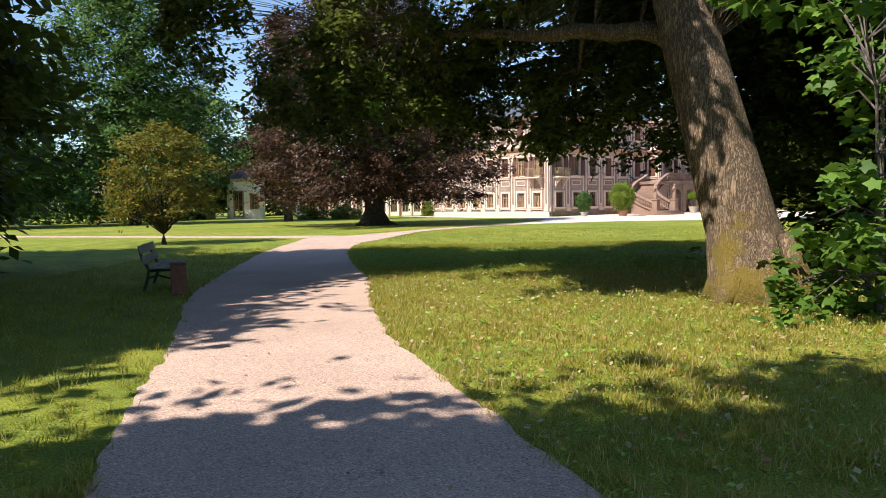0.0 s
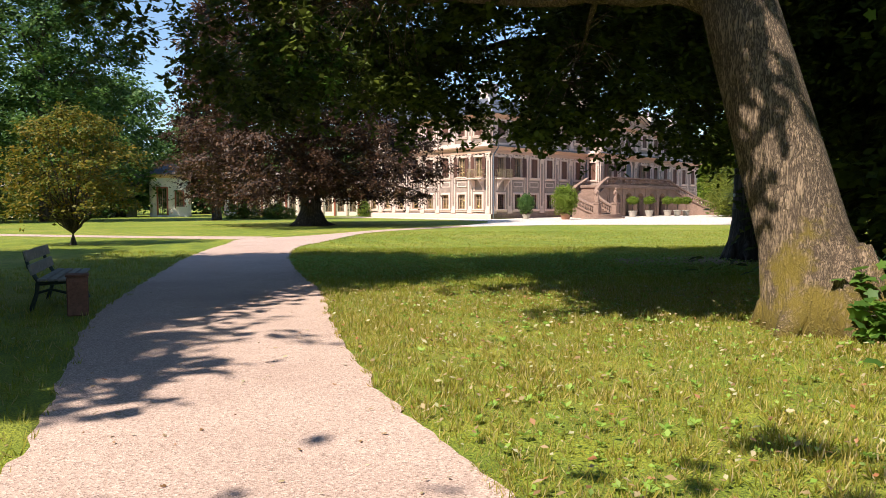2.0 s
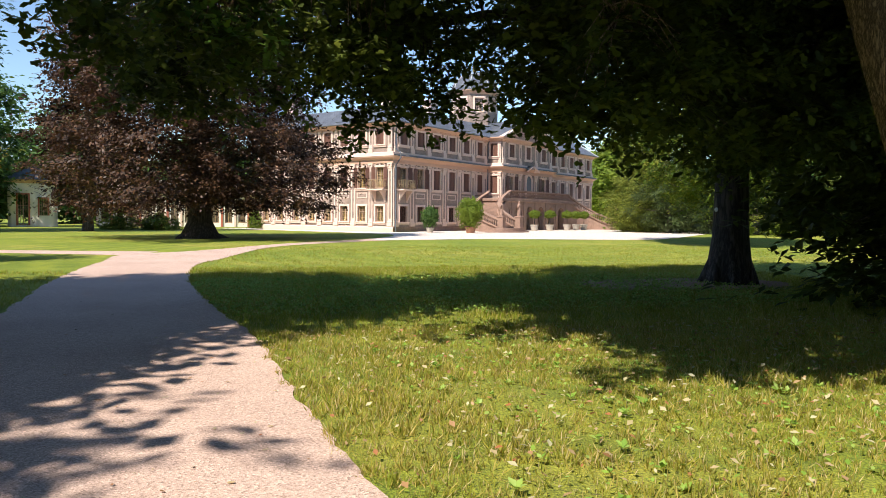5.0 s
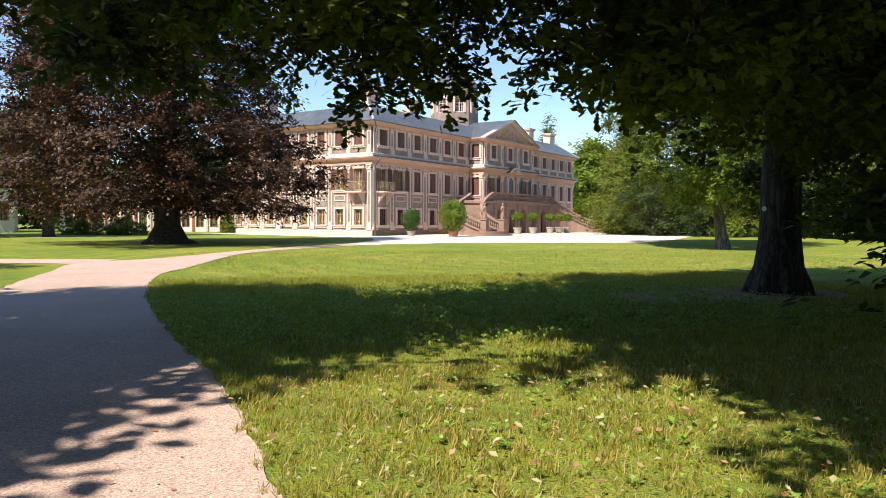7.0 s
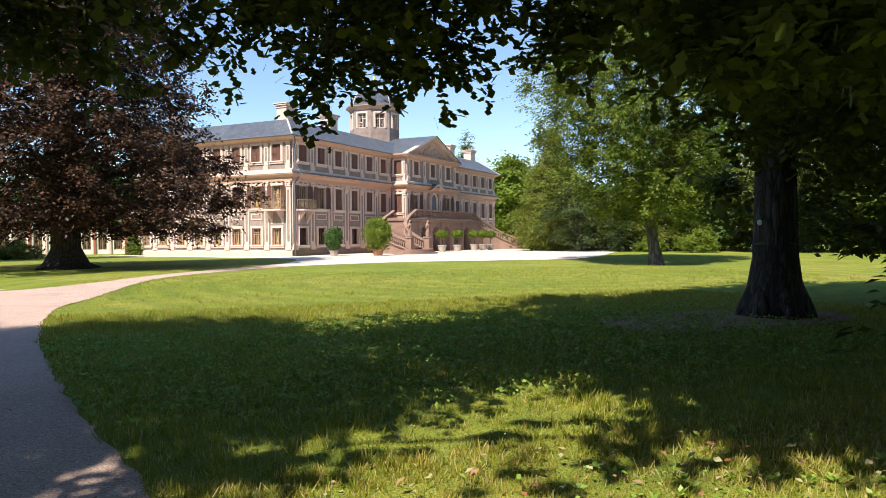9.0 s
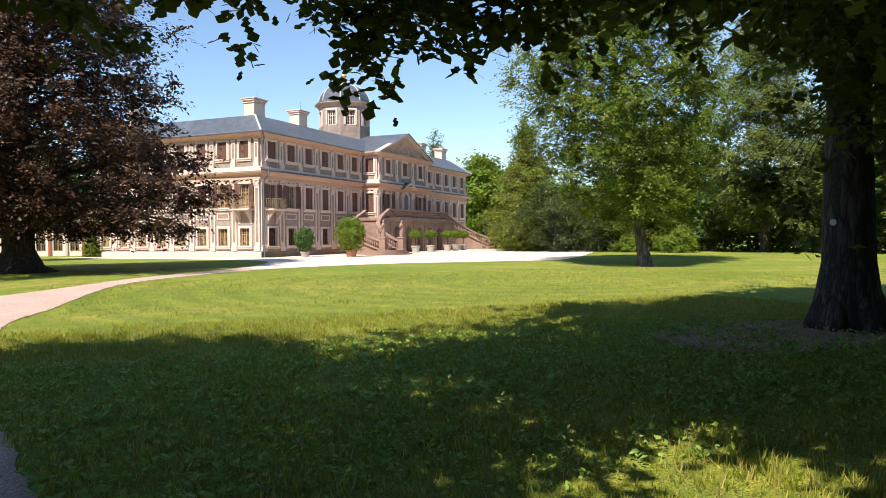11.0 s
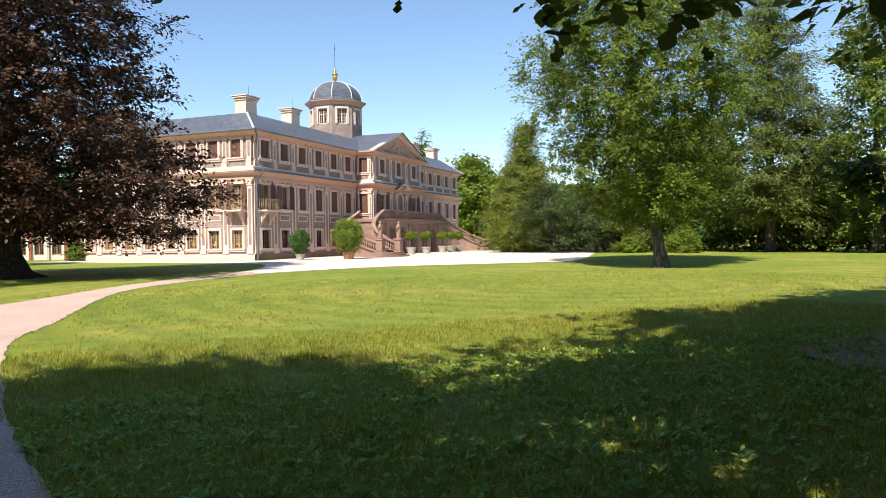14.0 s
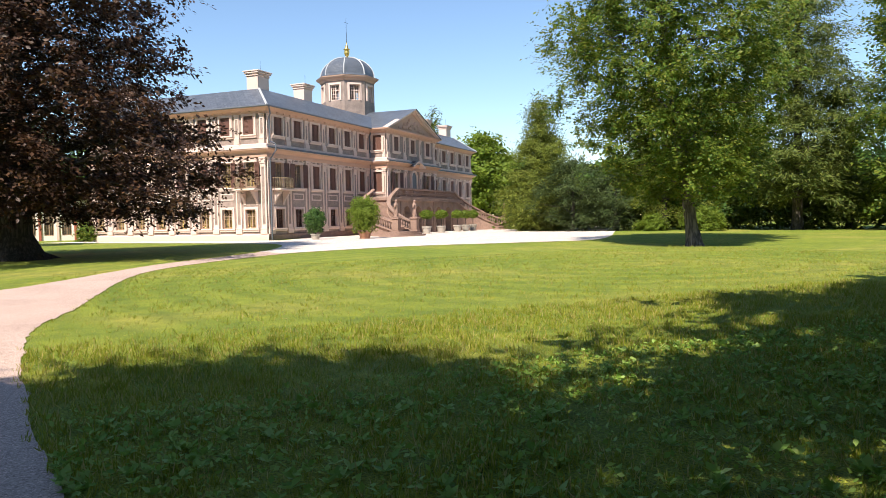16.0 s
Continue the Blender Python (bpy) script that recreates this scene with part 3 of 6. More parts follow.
def shutter_mesh(w, h):
    """One louvred leaf, hinged at x 0, its foot at z 0."""
    g = Geo()
    g.box(0, 0.08, -0.045, 0, 0, h, bev=0.008).box(w - 0.08, w, -0.045, 0, 0, h, bev=0.008)
    g.box(0.08, w - 0.08, -0.045, 0, 0, 0.1).box(0.08, w - 0.08, -0.045, 0, h - 0.1, h).box(0.08, w - 0.08, -0.045, 0, h * 0.48, h * 0.53)
    n = int((h - 0.2) / 0.09)
    for i in range(n):
        z = 0.1 + (h - 0.2) * i / n
        g.poly([(0.08, -0.042, z), (w - 0.08, -0.042, z), (w - 0.08, -0.006, z + 0.085), (0.08, -0.006, z + 0.085)])
    g.box(0.08, w - 0.08, -0.006, -0.002, 0.1, h - 0.1)
    return g.mesh("shutter", SHUTTER)


def sash_mesh(w, h, rows=4, mat=None):
    g = Geo()
    g.box(-w / 2, -w / 2 + 0.07, 0.14, 0.22, 0, h).box(w / 2 - 0.07, w / 2, 0.14, 0.22, 0, h).box(-0.05, 0.05, 0.13, 0.22, 0, h)
    g.box(-w / 2, w / 2, 0.138, 0.22, 0, 0.08).box(-w / 2, w / 2, 0.138, 0.22, h - 0.08, h).box(-w / 2, w / 2, 0.136, 0.22, h * 0.62, h * 0.62 + 0.07)
    for i in range(1, rows):
        if abs(i / rows - 0.62) > 0.09:
            g.box(-w / 2, w / 2, 0.15, 0.2, h * i / rows - 0.018, h * i / rows + 0.018)
    for s in (-1, 1):
        g.box(s * w / 4 - 0.018, s * w / 4 + 0.018, 0.151, 0.199, 0, h)
    return g.mesh("sash", mat or SASH)


def pane_mesh(w, h):
    g = Geo()
    g.box(-w / 2, w / 2, 0.17, 0.178, 0, h)
    return g.mesh("pane", GLASS)


def curtain_mesh(w, h):
    g = Geo()
    n = 14
    for s in (-1, 1):
        for i in range(n):
            x0, x1 = s * w / 2 * i / n, s * w / 2 * (i + 1) / n
            y0, y1 = 0.36 + 0.035 * math.sin(i * 1.9), 0.36 + 0.035 * math.sin((i + 1) * 1.9)
            g.poly([(x0, y0, 0), (x1, y1, 0), (x1, y1, h), (x0, y0, h)])
    return g.mesh("curtain", CURTAIN)


def window(parent, x, z, w, h, state, sill=True, curtain=False, name="window", dark=False):
    """state: shut (louvres closed), open (louvres folded back) or bare (no louvres)."""
    k = (round(w, 2), round(h, 2))
    win = part(name, shared(("sur", *k, sill), lambda: surround_mesh(w, h, sill)), parent, pose(x, 0, z))
    if sill:
        part("sill", shared(("sill", k[0]), lambda: sill_mesh(w)), win)
    if state == "shut":
        leaf = shared(("shut", *k), lambda: shutter_mesh(w / 2 - 0.005, h))
        part("shutter", leaf, win, pose(-w / 2, 0.06, 0), "closed brown louvred shutter")
        part("shutter", leaf, win, pose(w / 2, 0.015, 0, 0, 0, 180), "closed brown louvred shutter")
    else:
        part("sash", shared(("sash", *k, dark), lambda: sash_mesh(w, h, 4, SHUTTER if dark else SASH)), win)
        part("pane", shared(("pane", *k), lambda: pane_mesh(w, h)), win).visible_shadow = False
        if curtain:
            part("curtain", shared(("cur", *k), lambda: curtain_mesh(w, h)), win)
        if state == "open":
            leaf = shared(("shut", *k), lambda: shutter_mesh(w / 2 - 0.005, h))
            part("shutter", leaf, win, pose(-w / 2 - 0.02, -0.14, 0, 0, 0, 180), "opened brown louvred shutter")
            part("shutter", leaf, win, pose(w / 2 + 0.02, -0.10, 0, 0, 0, -8), "opened brown louvred shutter")
    return win


def pilaster_mesh(w, z0, z1, capital=True):
    g = Geo()
    b = w * 0.24
    g.box(-w / 2 - 0.05, w / 2 + 0.05, -0.16, 0, z0, z0 + 0.35, bev=0.02)
    g.box(-w / 2 - 0.02, w / 2 + 0.02, -0.13, 0, z0 + 0.35, z0 + 0.5, bev=0.03)
    zt = z1 - (0.5 if capital else 0.15)
    g.box(-w / 2, -w / 2 + b, -0.07, 0, z0 + 0.5, zt)
    g.box(w / 2 - b, w / 2, -0.07, 0, z0 + 0.5, zt)
    g.box(-w / 2 + b, w / 2 - b, -0.068, 0, z0 + 0.5, z0 + 0.75).box(-w / 2 + b, w / 2 - b, -0.068, 0, zt - 0.25, zt)
    g.box(-w / 2 + b, w / 2 - b, -0.03, 0, z0 + 0.75, zt - 0.25, 1)
    if capital:
        g.box(-w / 2 - 0.03, w / 2 + 0.03, -0.13, 0, zt, zt + 0.1, bev=0.03)
        g.box(-w / 2 + 0.02, w / 2 - 0.02, -0.11, 0, zt + 0.1, zt + 0.3)
        for s in (-1, 1):
            g.tube([(s * (w / 2 - 0.06), -0.17, zt + 0.28), (s * (w / 2 - 0.06), -0.02, zt + 0.28)], [0.1, 0.1], 10)
        g.box(-w / 2 - 0.07, w / 2 + 0.07, -0.19, 0, zt + 0.36, z1, bev=0.02)
    else:
        g.box(-w / 2 - 0.03, w / 2 + 0.03, -0.13, 0, zt, z1, bev=0.02)
    return g.mesh("pilaster", STUCCO, PEBBLE)


def hood_mesh(w):
    """A swept hood over a tall window."""
    g = Geo()
    n = 12
    pts = [(-w / 2 + w * i / n, 0.16 * math.sin(math.pi * i / n) ** 2 - 0.05 * math.cos(2 * math.pi * i / n * 2)) for i in range(n + 1)]
    for (x0, a), (x1, b) in zip(pts, pts[1:]):
        k = len(g.v)
        g.v += [(x0, -0.13, a), (x1, -0.13, b), (x1, -0.13, b + 0.08), (x0, -0.13, a + 0.08), (x0, 0, a), (x1, 0, b), (x1, 0, b + 0.08), (x0, 0, a + 0.08)]
        g.f += [(k, k + 1, k + 2, k + 3), (k + 3, k + 2, k + 6, k + 7), (k, k + 4, k + 5, k + 1)]
        g.m += [0] * 3
    g.box(-0.1, 0.1, -0.12, 0, -0.1, 0.16, bev=0.03)
    return g.mesh("hood", STUCCO)


def panel_mesh(w, h):
    g = Geo()
    g.box(-w / 2, w / 2, -0.06, 0, 0, 0.09).box(-w / 2, w / 2, -0.06, 0, h - 0.09, h)
    g.box(-w / 2, -w / 2 + 0.09, -0.058, 0, 0.09, h - 0.09).box(w / 2 - 0.09, w / 2, -0.058, 0, 0.09, h - 0.09)
    g.box(-w / 2 + 0.09, w / 2 - 0.09, -0.03, 0, 0.09, h - 0.09, 1)
    return g.mesh("apron_panel", STUCCO, PEBBLE)


def drop_mesh():
    """A small carved drop of the cornice."""
    g = Geo()
    g.box(-0.06, 0.06, -0.14, 0, 0, 0.2, bev=0.03)
    return g.mesh("bracket", PINK)


PLINTH = [(0, 0.0), (0.12, 0.0), (0.12, 0.42), (0.07, 0.5), (0, 0.5)]
FRIEZE = [(0, 6.5), (0.16, 6.5), (0.18, 6.68), (0.12, 6.7), (0.14, 6.84), (0.3, 6.95), (0.5, 7.05), (0.52, 7.14), (0, 7.14)]
SILLBAND = [(0, 7.144), (0.55, 7.144), (0.55, 7.2), (0.2, 7.26), (0.2, 7.5), (0.14, 7.56), (0, 7.56)]
CORNICE = [(0, 9.9), (0.12, 9.92), (0.14, 10.05), (0.22, 10.1), (0.42, 10.22), (0.6, 10.28), (0.62, 10.4), (0, 10.4)]


def facade(m, L, bays, half, opened=(), curtains=False, lead=False, pil_w=0.62, ml=1, mr=1, ends=(True, True), ground_win=True, balcony=(), f1=True):
    base = part("facade", None, palace, m)
    ww = 1.2 if half > 1.3 else 0.98
    holes = []
    for b in bays:
        if ground_win:
            holes.append((b - ww / 2, b + ww / 2, 0.95, 2.45))
        if f1:
            holes.append((b - ww / 2, b + ww / 2, 4.2, 6.15))
        holes.append((b - ww / 2, b + ww / 2, 8.3, 9.75))
    part("wall", wall_holes(L, 10.3, holes), base)
    part("plinth", moulding(L, PLINTH, SANDSTONE if lead else STUCCO, ml, mr), base)
    part("frieze", moulding(L, FRIEZE, PINK, ml, mr), base, None, "rose stuccoed entablature")
    part("sill_band", moulding(L, SILLBAND, STUCCO, ml, mr), base)
    if lead:
        part("flashing", moulding(L, [(0.3, 7.25), (0.63, 7.15), (0.635, 7.25), (0.3, 7.36)], LEAD, ml, mr), base, None, "dark lead flashing")
    part("cornice", moulding(L, CORNICE, PINK, ml, mr), base, None, "rose stuccoed eaves cornice")
    n = int(L / 0.85)
    for i in range(n):
        part("bracket", shared("drop", drop_mesh), base, pose((i + 0.5) * L / n, -0.12, 9.98))
    for i, b in enumerate(bays):
        if ground_win:
            window(base, b, 0.95, ww, 1.5, "bare", curtain=curtains, dark=not curtains)
        if f1:
            window(base, b, 4.2, ww, 1.95, "open" if i in opened else "shut", sill=i not in balcony, curtain=curtains and i in opened)
            part("hood", shared(("hood", ww), lambda: hood_mesh(ww + 0.5)), base, pose(b, 0, 6.35))
        window(base, b, 8.3, ww, 1.45, "shut")
        if i not in balcony and f1 and ground_win:
            part("apron_panel", shared(("apron", ww), lambda: panel_mesh(ww + 0.3, 0.55)), base, pose(b, 0, 3.2))
        if i in balcony:
            balcony_part(base, b)
    cuts = [(a + c) / 2 for a, c in zip(bays, bays[1:])]
    xs = ([pil_w * 0.62] if ends[0] else []) + cuts + ([L - pil_w * 0.62] if ends[1] else [])
    for x in xs:
        part("pilaster", shared(("pil", pil_w), lambda: pilaster_mesh(pil_w, 0.5, 6.5)), base, pose(x, 0, 0))
        part("pilaster", shared(("pil2", pil_w), lambda: pilaster_mesh(pil_w * 0.85, 7.56, 9.9, False)), base, pose(x, 0, 0))
    return base


def balcony_mesh():
    g = Geo()
    for i in range(9):
        t = i / 8
        x = -0.85 + 1.7 * t
        y = -0.75 - 0.12 * math.sin(math.pi * t)
        for k in range(3):
            z = 0.08 + k * 0.26
            g.tube([(x + 0.06 * math.cos(a), y, z + 0.12 + 0.12 * math.sin(a)) for a in np.linspace(0, 2 * math.pi, 8)], [0.014] * 8, 4, 0, False)
        g.tube([(x - 0.1, y, 0), (x - 0.1, y - 0.1, 0.3), (x - 0.1, y, 0.86)], [0.012] * 3, 4)
    for s in (-1, 1):
        for i in range(5):
            y = -0.75 * i / 4
            g.tube([(s * 0.95, y, 0), (s * 1.02, y, 0.3), (s * 0.95, y, 0.86)], [0.014] * 3, 4)
            g.tube([(s * 0.96, y + 0.06 * math.cos(a), 0.4 + 0.14 * math.sin(a)) for a in np.linspace(0, 2 * math.pi, 8)], [0.014] * 8, 4, 0, False)
    for z in (0.0, 0.86):
        line = [(-0.95, 0, z), (-0.95, -0.75, z)] + [(-0.85 + 1.7 * i / 8, -0.75 - 0.12 * math.sin(math.pi * i / 8), z) for i in range(9)] + [(0.95, -0.75, z), (0.95, 0, z)]
        g.tube(line, [0.022] * len(line), 5)
    return g.mesh("railing", GILT_IRON)


def balcony_part(base, x):
    g = Geo()
    g.box(-1.0, 1.0, -0.9, 0.0, -0.14, 0.0, bev=0.03)
    for s in (-0.6, 0.6):
        n = 8
        for i in range(n):
            t0, t1 = i / n, (i + 1) / n
            f = lambda t: (-0.75 * (1 - t) ** 1.5, -0.14 - 1.1 * t)
            (ya, za), (yb, zb) = f(t0), f(t1)
            g.box(s - 0.1, s + 0.1, min(ya, yb), 0, zb, za)
    b = part("balcony", shared("balc", lambda: g.mesh("balcony", STUCCO)), base, pose(x, 0, 4.05), "small balcony with a gilded wrought-iron railing")
    part("railing", shared("rail", balcony_mesh), b)


def uv_slopes(me):
    """Metres along and up each slope, for the slate courses."""
    lay = me.uv_layers.new(name="slope")
    for p in me.polygons:
        n = p.normal
        u = Vector((-n.y, n.x, 0))
        u = u.normalized() if u.length > 1e-4 else Vector((1, 0, 0))
        v = n.cross(u)
        for li in p.loop_indices:
            co = me.vertices[me.loops[li].vertex_index].co
            lay.data[li].uv = (co.dot(u), co.dot(v))
    return me


BAY = [1.55 + 2.75 * i for i in range(6)]
WING = 16.885
facade(pose(0, 0, 0), WING, BAY, 2.95, opened=(0, 1), lead=True, balcony=(0,), ml=1, mr=0, ends=(True, True))
facade(pose(LEN - WING, 0, 0), WING, [WING - b for b in BAY][::-1], 2.95, lead=True, ml=0, mr=1)
facade(pose(WING, -PROJ, 0), LEN - 2 * WING, [2.2, 6.15, 10.1], 3.6, opened=(0, 2), lead=True, ground_win=False)
facade(pose(WING, 0, 0, 0, 0, -90), PROJ, [0.95], 0.5, pil_w=0.3, ml=0, mr=1, ends=(False, True), ground_win=False)
facade(pose(LEN - WING, -PROJ, 0, 0, 0, 90), PROJ, [0.95], 0.5, pil_w=0.3, ml=1, mr=0, ends=(True, False), ground_win=False)
SIDE_BAY = [DEP - 1.55 - 2.27 * i for i in range(8)][::-1]
facade(pose(0, DEP, 0, 0, 0, -90), DEP, SIDE_BAY, 1.1, opened=(6, 7), curtains=True, pil_w=0.5, balcony=(7,))
facade(pose(LEN, 0, 0, 0, 0, 90), DEP, SIDE_BAY, 1.1, pil_w=0.5)
back = part("facade", None, palace, pose(LEN, DEP, 0, 0, 0, 180))
part("wall", wall_holes(LEN, 10.3, []), back)
part("cornice", moulding(LEN, CORNICE, PINK), back)


def roof():
    g = Geo()
    o, i, zt, zr = 0.66, 1.8, 12.2, 12.9
    e = [(-o, -o, 10.404), (LEN + o, -o, 10.404), (LEN + o, DEP + o, 10.404), (-o, DEP + o, 10.404)]
    t = [(i, i, zt), (LEN - i, i, zt), (LEN - i, DEP - i, zt), (i, DEP - i, zt)]
    r = [(DEP / 2, DEP / 2, zr), (LEN - DEP / 2, DEP / 2, zr)]
    for a in range(4):
        b = (a + 1) % 4
        g.poly([e[a], e[b], t[b], t[a]])
    g.poly([t[0], t[1], r[1], r[0]])
    g.poly([t[1], t[2], r[1]])
    g.poly([t[2], t[3], r[0], r[1]])
    g.poly([t[3], t[0], r[0]])
    g.poly([(x, y, 10.402) for x, y, z in e][::-1])
    # gabled roof of the centre
    x0, x1, y0, za = WING - 0.5, LEN - WING + 0.5, -PROJ - 0.62, 13.0
    g.poly([(x0, y0, 10.41), (MID, y0, za), (MID, 7.0, za), (x0, 7.0, 10.41)][::-1])
    g.poly([(x1, y0, 10.41), (x1, 7.0, 10.41), (MID, 7.0, za), (MID, y0, za)][::-1])
    ob = part("roof", uv_slopes(g.mesh("roof", SLATE)), palace, None, "blue-grey slate hipped roof")
    for a in (0, 1):
        h = Geo()
        h.tube([e[a], t[a]], [0.09, 0.09], 6)
        part("hip_ridge", h.mesh("hip_ridge", RIDGE), ob, None, "pale lead hip capping")
    q = Geo()
    line = [(-o, DEP + o, 10.38), (-o, -o, 10.38), (WING - 0.02, -o, 10.38)]
    q.tube(line, [0.07] * 3, 6)
    q.tube([(LEN - WING, -o, 10.38), (LEN + o, -o, 10.38)], [0.07] * 2, 6)
    part("gutter", q.mesh("gutter", LEAD), ob)
    p = Geo()
    p.tube([(-0.5, -0.72, 10.3), (-0.1, -0.55, 9.8), (0.12, -0.28, 9.6), (0.12, -0.28, 7.75), (0.25, -0.72, 7.5), (0.25, -0.75, 7.0), (0.1, -0.28, 6.3), (0.1, -0.28, 0.0)], [0.06] * 8, 8)
    part("downpipe", p.mesh("downpipe", LEAD), ob)
    p2 = Geo()
    p2.tube([(WING - 0.12, -0.5, 10.3), (WING - 0.12, -0.2, 9.7), (WING - 0.12, -0.2, 3.8)], [0.06] * 3, 8)
    part("downpipe", p2.mesh("downpipe", LEAD), ob)


roof()


def gable():
    g = Geo()
    x0, x1, y = WING - 0.2, LEN - WING + 0.2, -PROJ
    g.poly([(x0, y + 0.02, 10.38), (x1, y + 0.02, 10.38), (MID, y + 0.02, 12.8)])
    ob = part("pediment", g.mesh("pediment", PINK), palace, None, "rose triangular pediment with carved cartouche")
    r = Geo()
    for xa, xb in ((WING - 0.55, MID), (LEN - WING + 0.55, MID)):
        for k, (o, dz) in enumerate(((0.5, 0.0), (0.32, -0.16))):
            za, zb = 10.42 + dz, 12.96 + dz
            i = len(r.v)
            r.v += [(xa, y - o, za - 0.14), (xb, y - o, zb - 0.14), (xb, y - o, zb), (xa, y - o, za), (xa, y + 0.1, za - 0.14), (xb, y + 0.1, zb - 0.14), (xb, y + 0.1, zb), (xa, y + 0.1, za)]
            r.f += [(i, i + 1, i + 2, i + 3), (i, i + 4, i + 5, i + 1), (i + 3, i + 2, i + 6, i + 7)]
            r.m += [0] * 3
    part("raking_cornice", r.mesh("raking_cornice", STUCCO), ob)
    c = Geo()
    rnd = random.Random(4)
    for i in range(46):
        t = rnd.uniform(-1, 1)
        x = MID + t * 3.2
        z = 10.75 + (1 - abs(t)) * rnd.uniform(0, 1.35)
        c.turned([(0.02, -0.16), (0.16, -0.1), (0.2, 0), (0.14, 0.12), (0.02, 0.17)], 6, x, y)
        k = len(c.v) - 30
        for j in range(k, len(c.v)):
            vx, vy, vz = c.v[j]
            c.v[j] = (vx, y + (vy - y) * 0.7, vz + z)
    tagged(part("relief", c.mesh("relief", PINK, smooth=True), ob, None, "weathered carved coat of arms"), kind="stuff")


gable()


def chimney(x, y, z, w=1.9, h=1.5):
    g = Geo()
    g.box(-w / 2, w / 2, -0.55, 0.55, -0.4, h - 0.45, bev=0.02)
    g.box(-w / 2 - 0.08, w / 2 + 0.08, -0.63, 0.63, h - 0.45, h - 0.36, bev=0.03)
    g.box(-w / 2 - 0.02, w / 2 + 0.02, -0.57, 0.57, h - 0.36, h - 0.26)
    g.box(-w / 2 - 0.16, w / 2 + 0.16, -0.72, 0.72, h - 0.26, h - 0.1, bev=0.04)
    g.box(-w / 2 - 0.22, w / 2 + 0.22, -0.78, 0.78, h - 0.1, h, bev=0.02)
    c = part("chimney", g.mesh("chimney", STUCCO), palace, pose(x, y, z), "cream stuccoed chimney stack with dentilled cap")
    dn = Geo()
    dn.box(-0.05, 0.05, -0.64, 0.64, 0, 0.1)
    for i in range(9):
        part("dentil", shared("dentil", lambda: dn.mesh("dentil", STUCCO)), c, pose(-w / 2 + w * (i + 0.5) / 9, 0, h - 0.36))
    r = Geo()
    r.tube([(0.4, 0, h - 0.05), (0.4, 0, h + 1.0)], [0.015, 0.008], 5)
    part("lightning_rod", r.mesh("lightning_rod", IRON), c)


for cx, cy, cw in ((2.75, 2.6, 1.5), (9.4, 2.6, 1.35), (2.75, DEP - 2.6, 1.5), (LEN - 2.75, 2.6, 1.5), (LEN - 9.4, 2.6, 1.35)):
    chimney(cx, cy, 12.25, cw)


def dome():
    dx, dy = MID, 5.7
    ap = 2.68
    R = ap / math.cos(math.pi / 8)
    side_len = 2 * ap * math.tan(math.pi / 8)
    drum = part("lantern_tower", None, palace, pose(dx, dy, 0), "octagonal domed lantern tower with slate dome")
    body = wall_holes(side_len, 4.6, [(side_len / 2 - 0.56, side_len / 2 + 0.56, 2.45, 4.1)], 0.3)
    for i in range(8):
        a = math.pi / 8 + i * math.pi / 4 + math.pi / 8
        m = Matrix.Rotation(a, 4, "Z") @ pose(-side_len / 2, -ap, 11.7)
        w = part("drum_wall", body, drum, m)
        k = Matrix.Translation((side_len / 2, 0, 2.45))
        part("surround", shared("drum_s", lambda: surround_mesh(1.12, 1.65)), w, k)
        part("sash", shared("drum_sash", lambda: sash_mesh(1.12, 1.65, 5, STUCCO)), w, k)
        part("pane", shared("drum_pane", lambda: pane_mesh(1.12, 1.65)), w, k).visible_shadow = False
    g = Geo()
    ph = math.pi / 8
    g.turned([(R * 0.98, 16.2), (R * 1.03, 16.25), (R * 1.06, 16.42), (R * 1.12, 16.5), (R * 1.17, 16.62), (R * 1.18, 16.74), (R * 0.9, 16.8)], 8, 0, 0, 0, ph)
    part("drum_cornice", g.mesh("drum_cornice", PINK), drum)
    d = Geo()
    prof = [(R * 1.19, 16.745), (R * 1.02, 16.9)]
    for i in range(11):
        t = i / 10 * math.pi / 2
        prof.append((R * 0.96 * math.cos(t) + 0.12, 16.95 + 2.15 * math.sin(t)))
    d.turned(prof, 8, 0, 0, 0, ph)
    part("dome_roof", uv_slopes(d.mesh("dome_roof", SLATE)), drum)
    r = Geo()
    for k in range(8):
        a = ph + k * math.pi / 4
        r.tube([((q + 0.02) * math.cos(a), (q + 0.02) * math.sin(a), z + 0.02) for q, z in prof[1:]], [0.06] * (len(prof) - 1), 5)
    part("dome_ribs", r.mesh("dome_ribs", RIDGE), drum)
    q = Geo()
    q.box(-0.25, 0.25, -2.5, -1.8, 17.35, 17.9, bev=0.03)
    part("dormer", q.mesh("dormer", LEAD), drum, Matrix.Rotation(-0.3, 4, "Z"))
    f = Geo()
    f.turned([(0.3, 19.0), (0.18, 19.1), (0.13, 19.25), (0.22, 19.38), (0.28, 19.55), (0.31, 19.75), (0.22, 19.95), (0.36, 20.0), (0.36, 20.07), (0.14, 20.15), (0.18, 20.35), (0.08, 20.55), (0.02, 20.85)], 14)
    part("finial", f.mesh("finial", GILT, smooth=True), drum, None, "gilded urn finial")
    n = Geo()
    n.tube([(0, 0, 20.8), (0, 0, 23.4)], [0.03, 0.015], 6)
    n.tube([(-0.35, 0, 22.9), (0.35, 0, 22.9)], [0.015, 0.015], 5)
    part("spire_rod", n.mesh("spire_rod", IRON), drum)


dome()


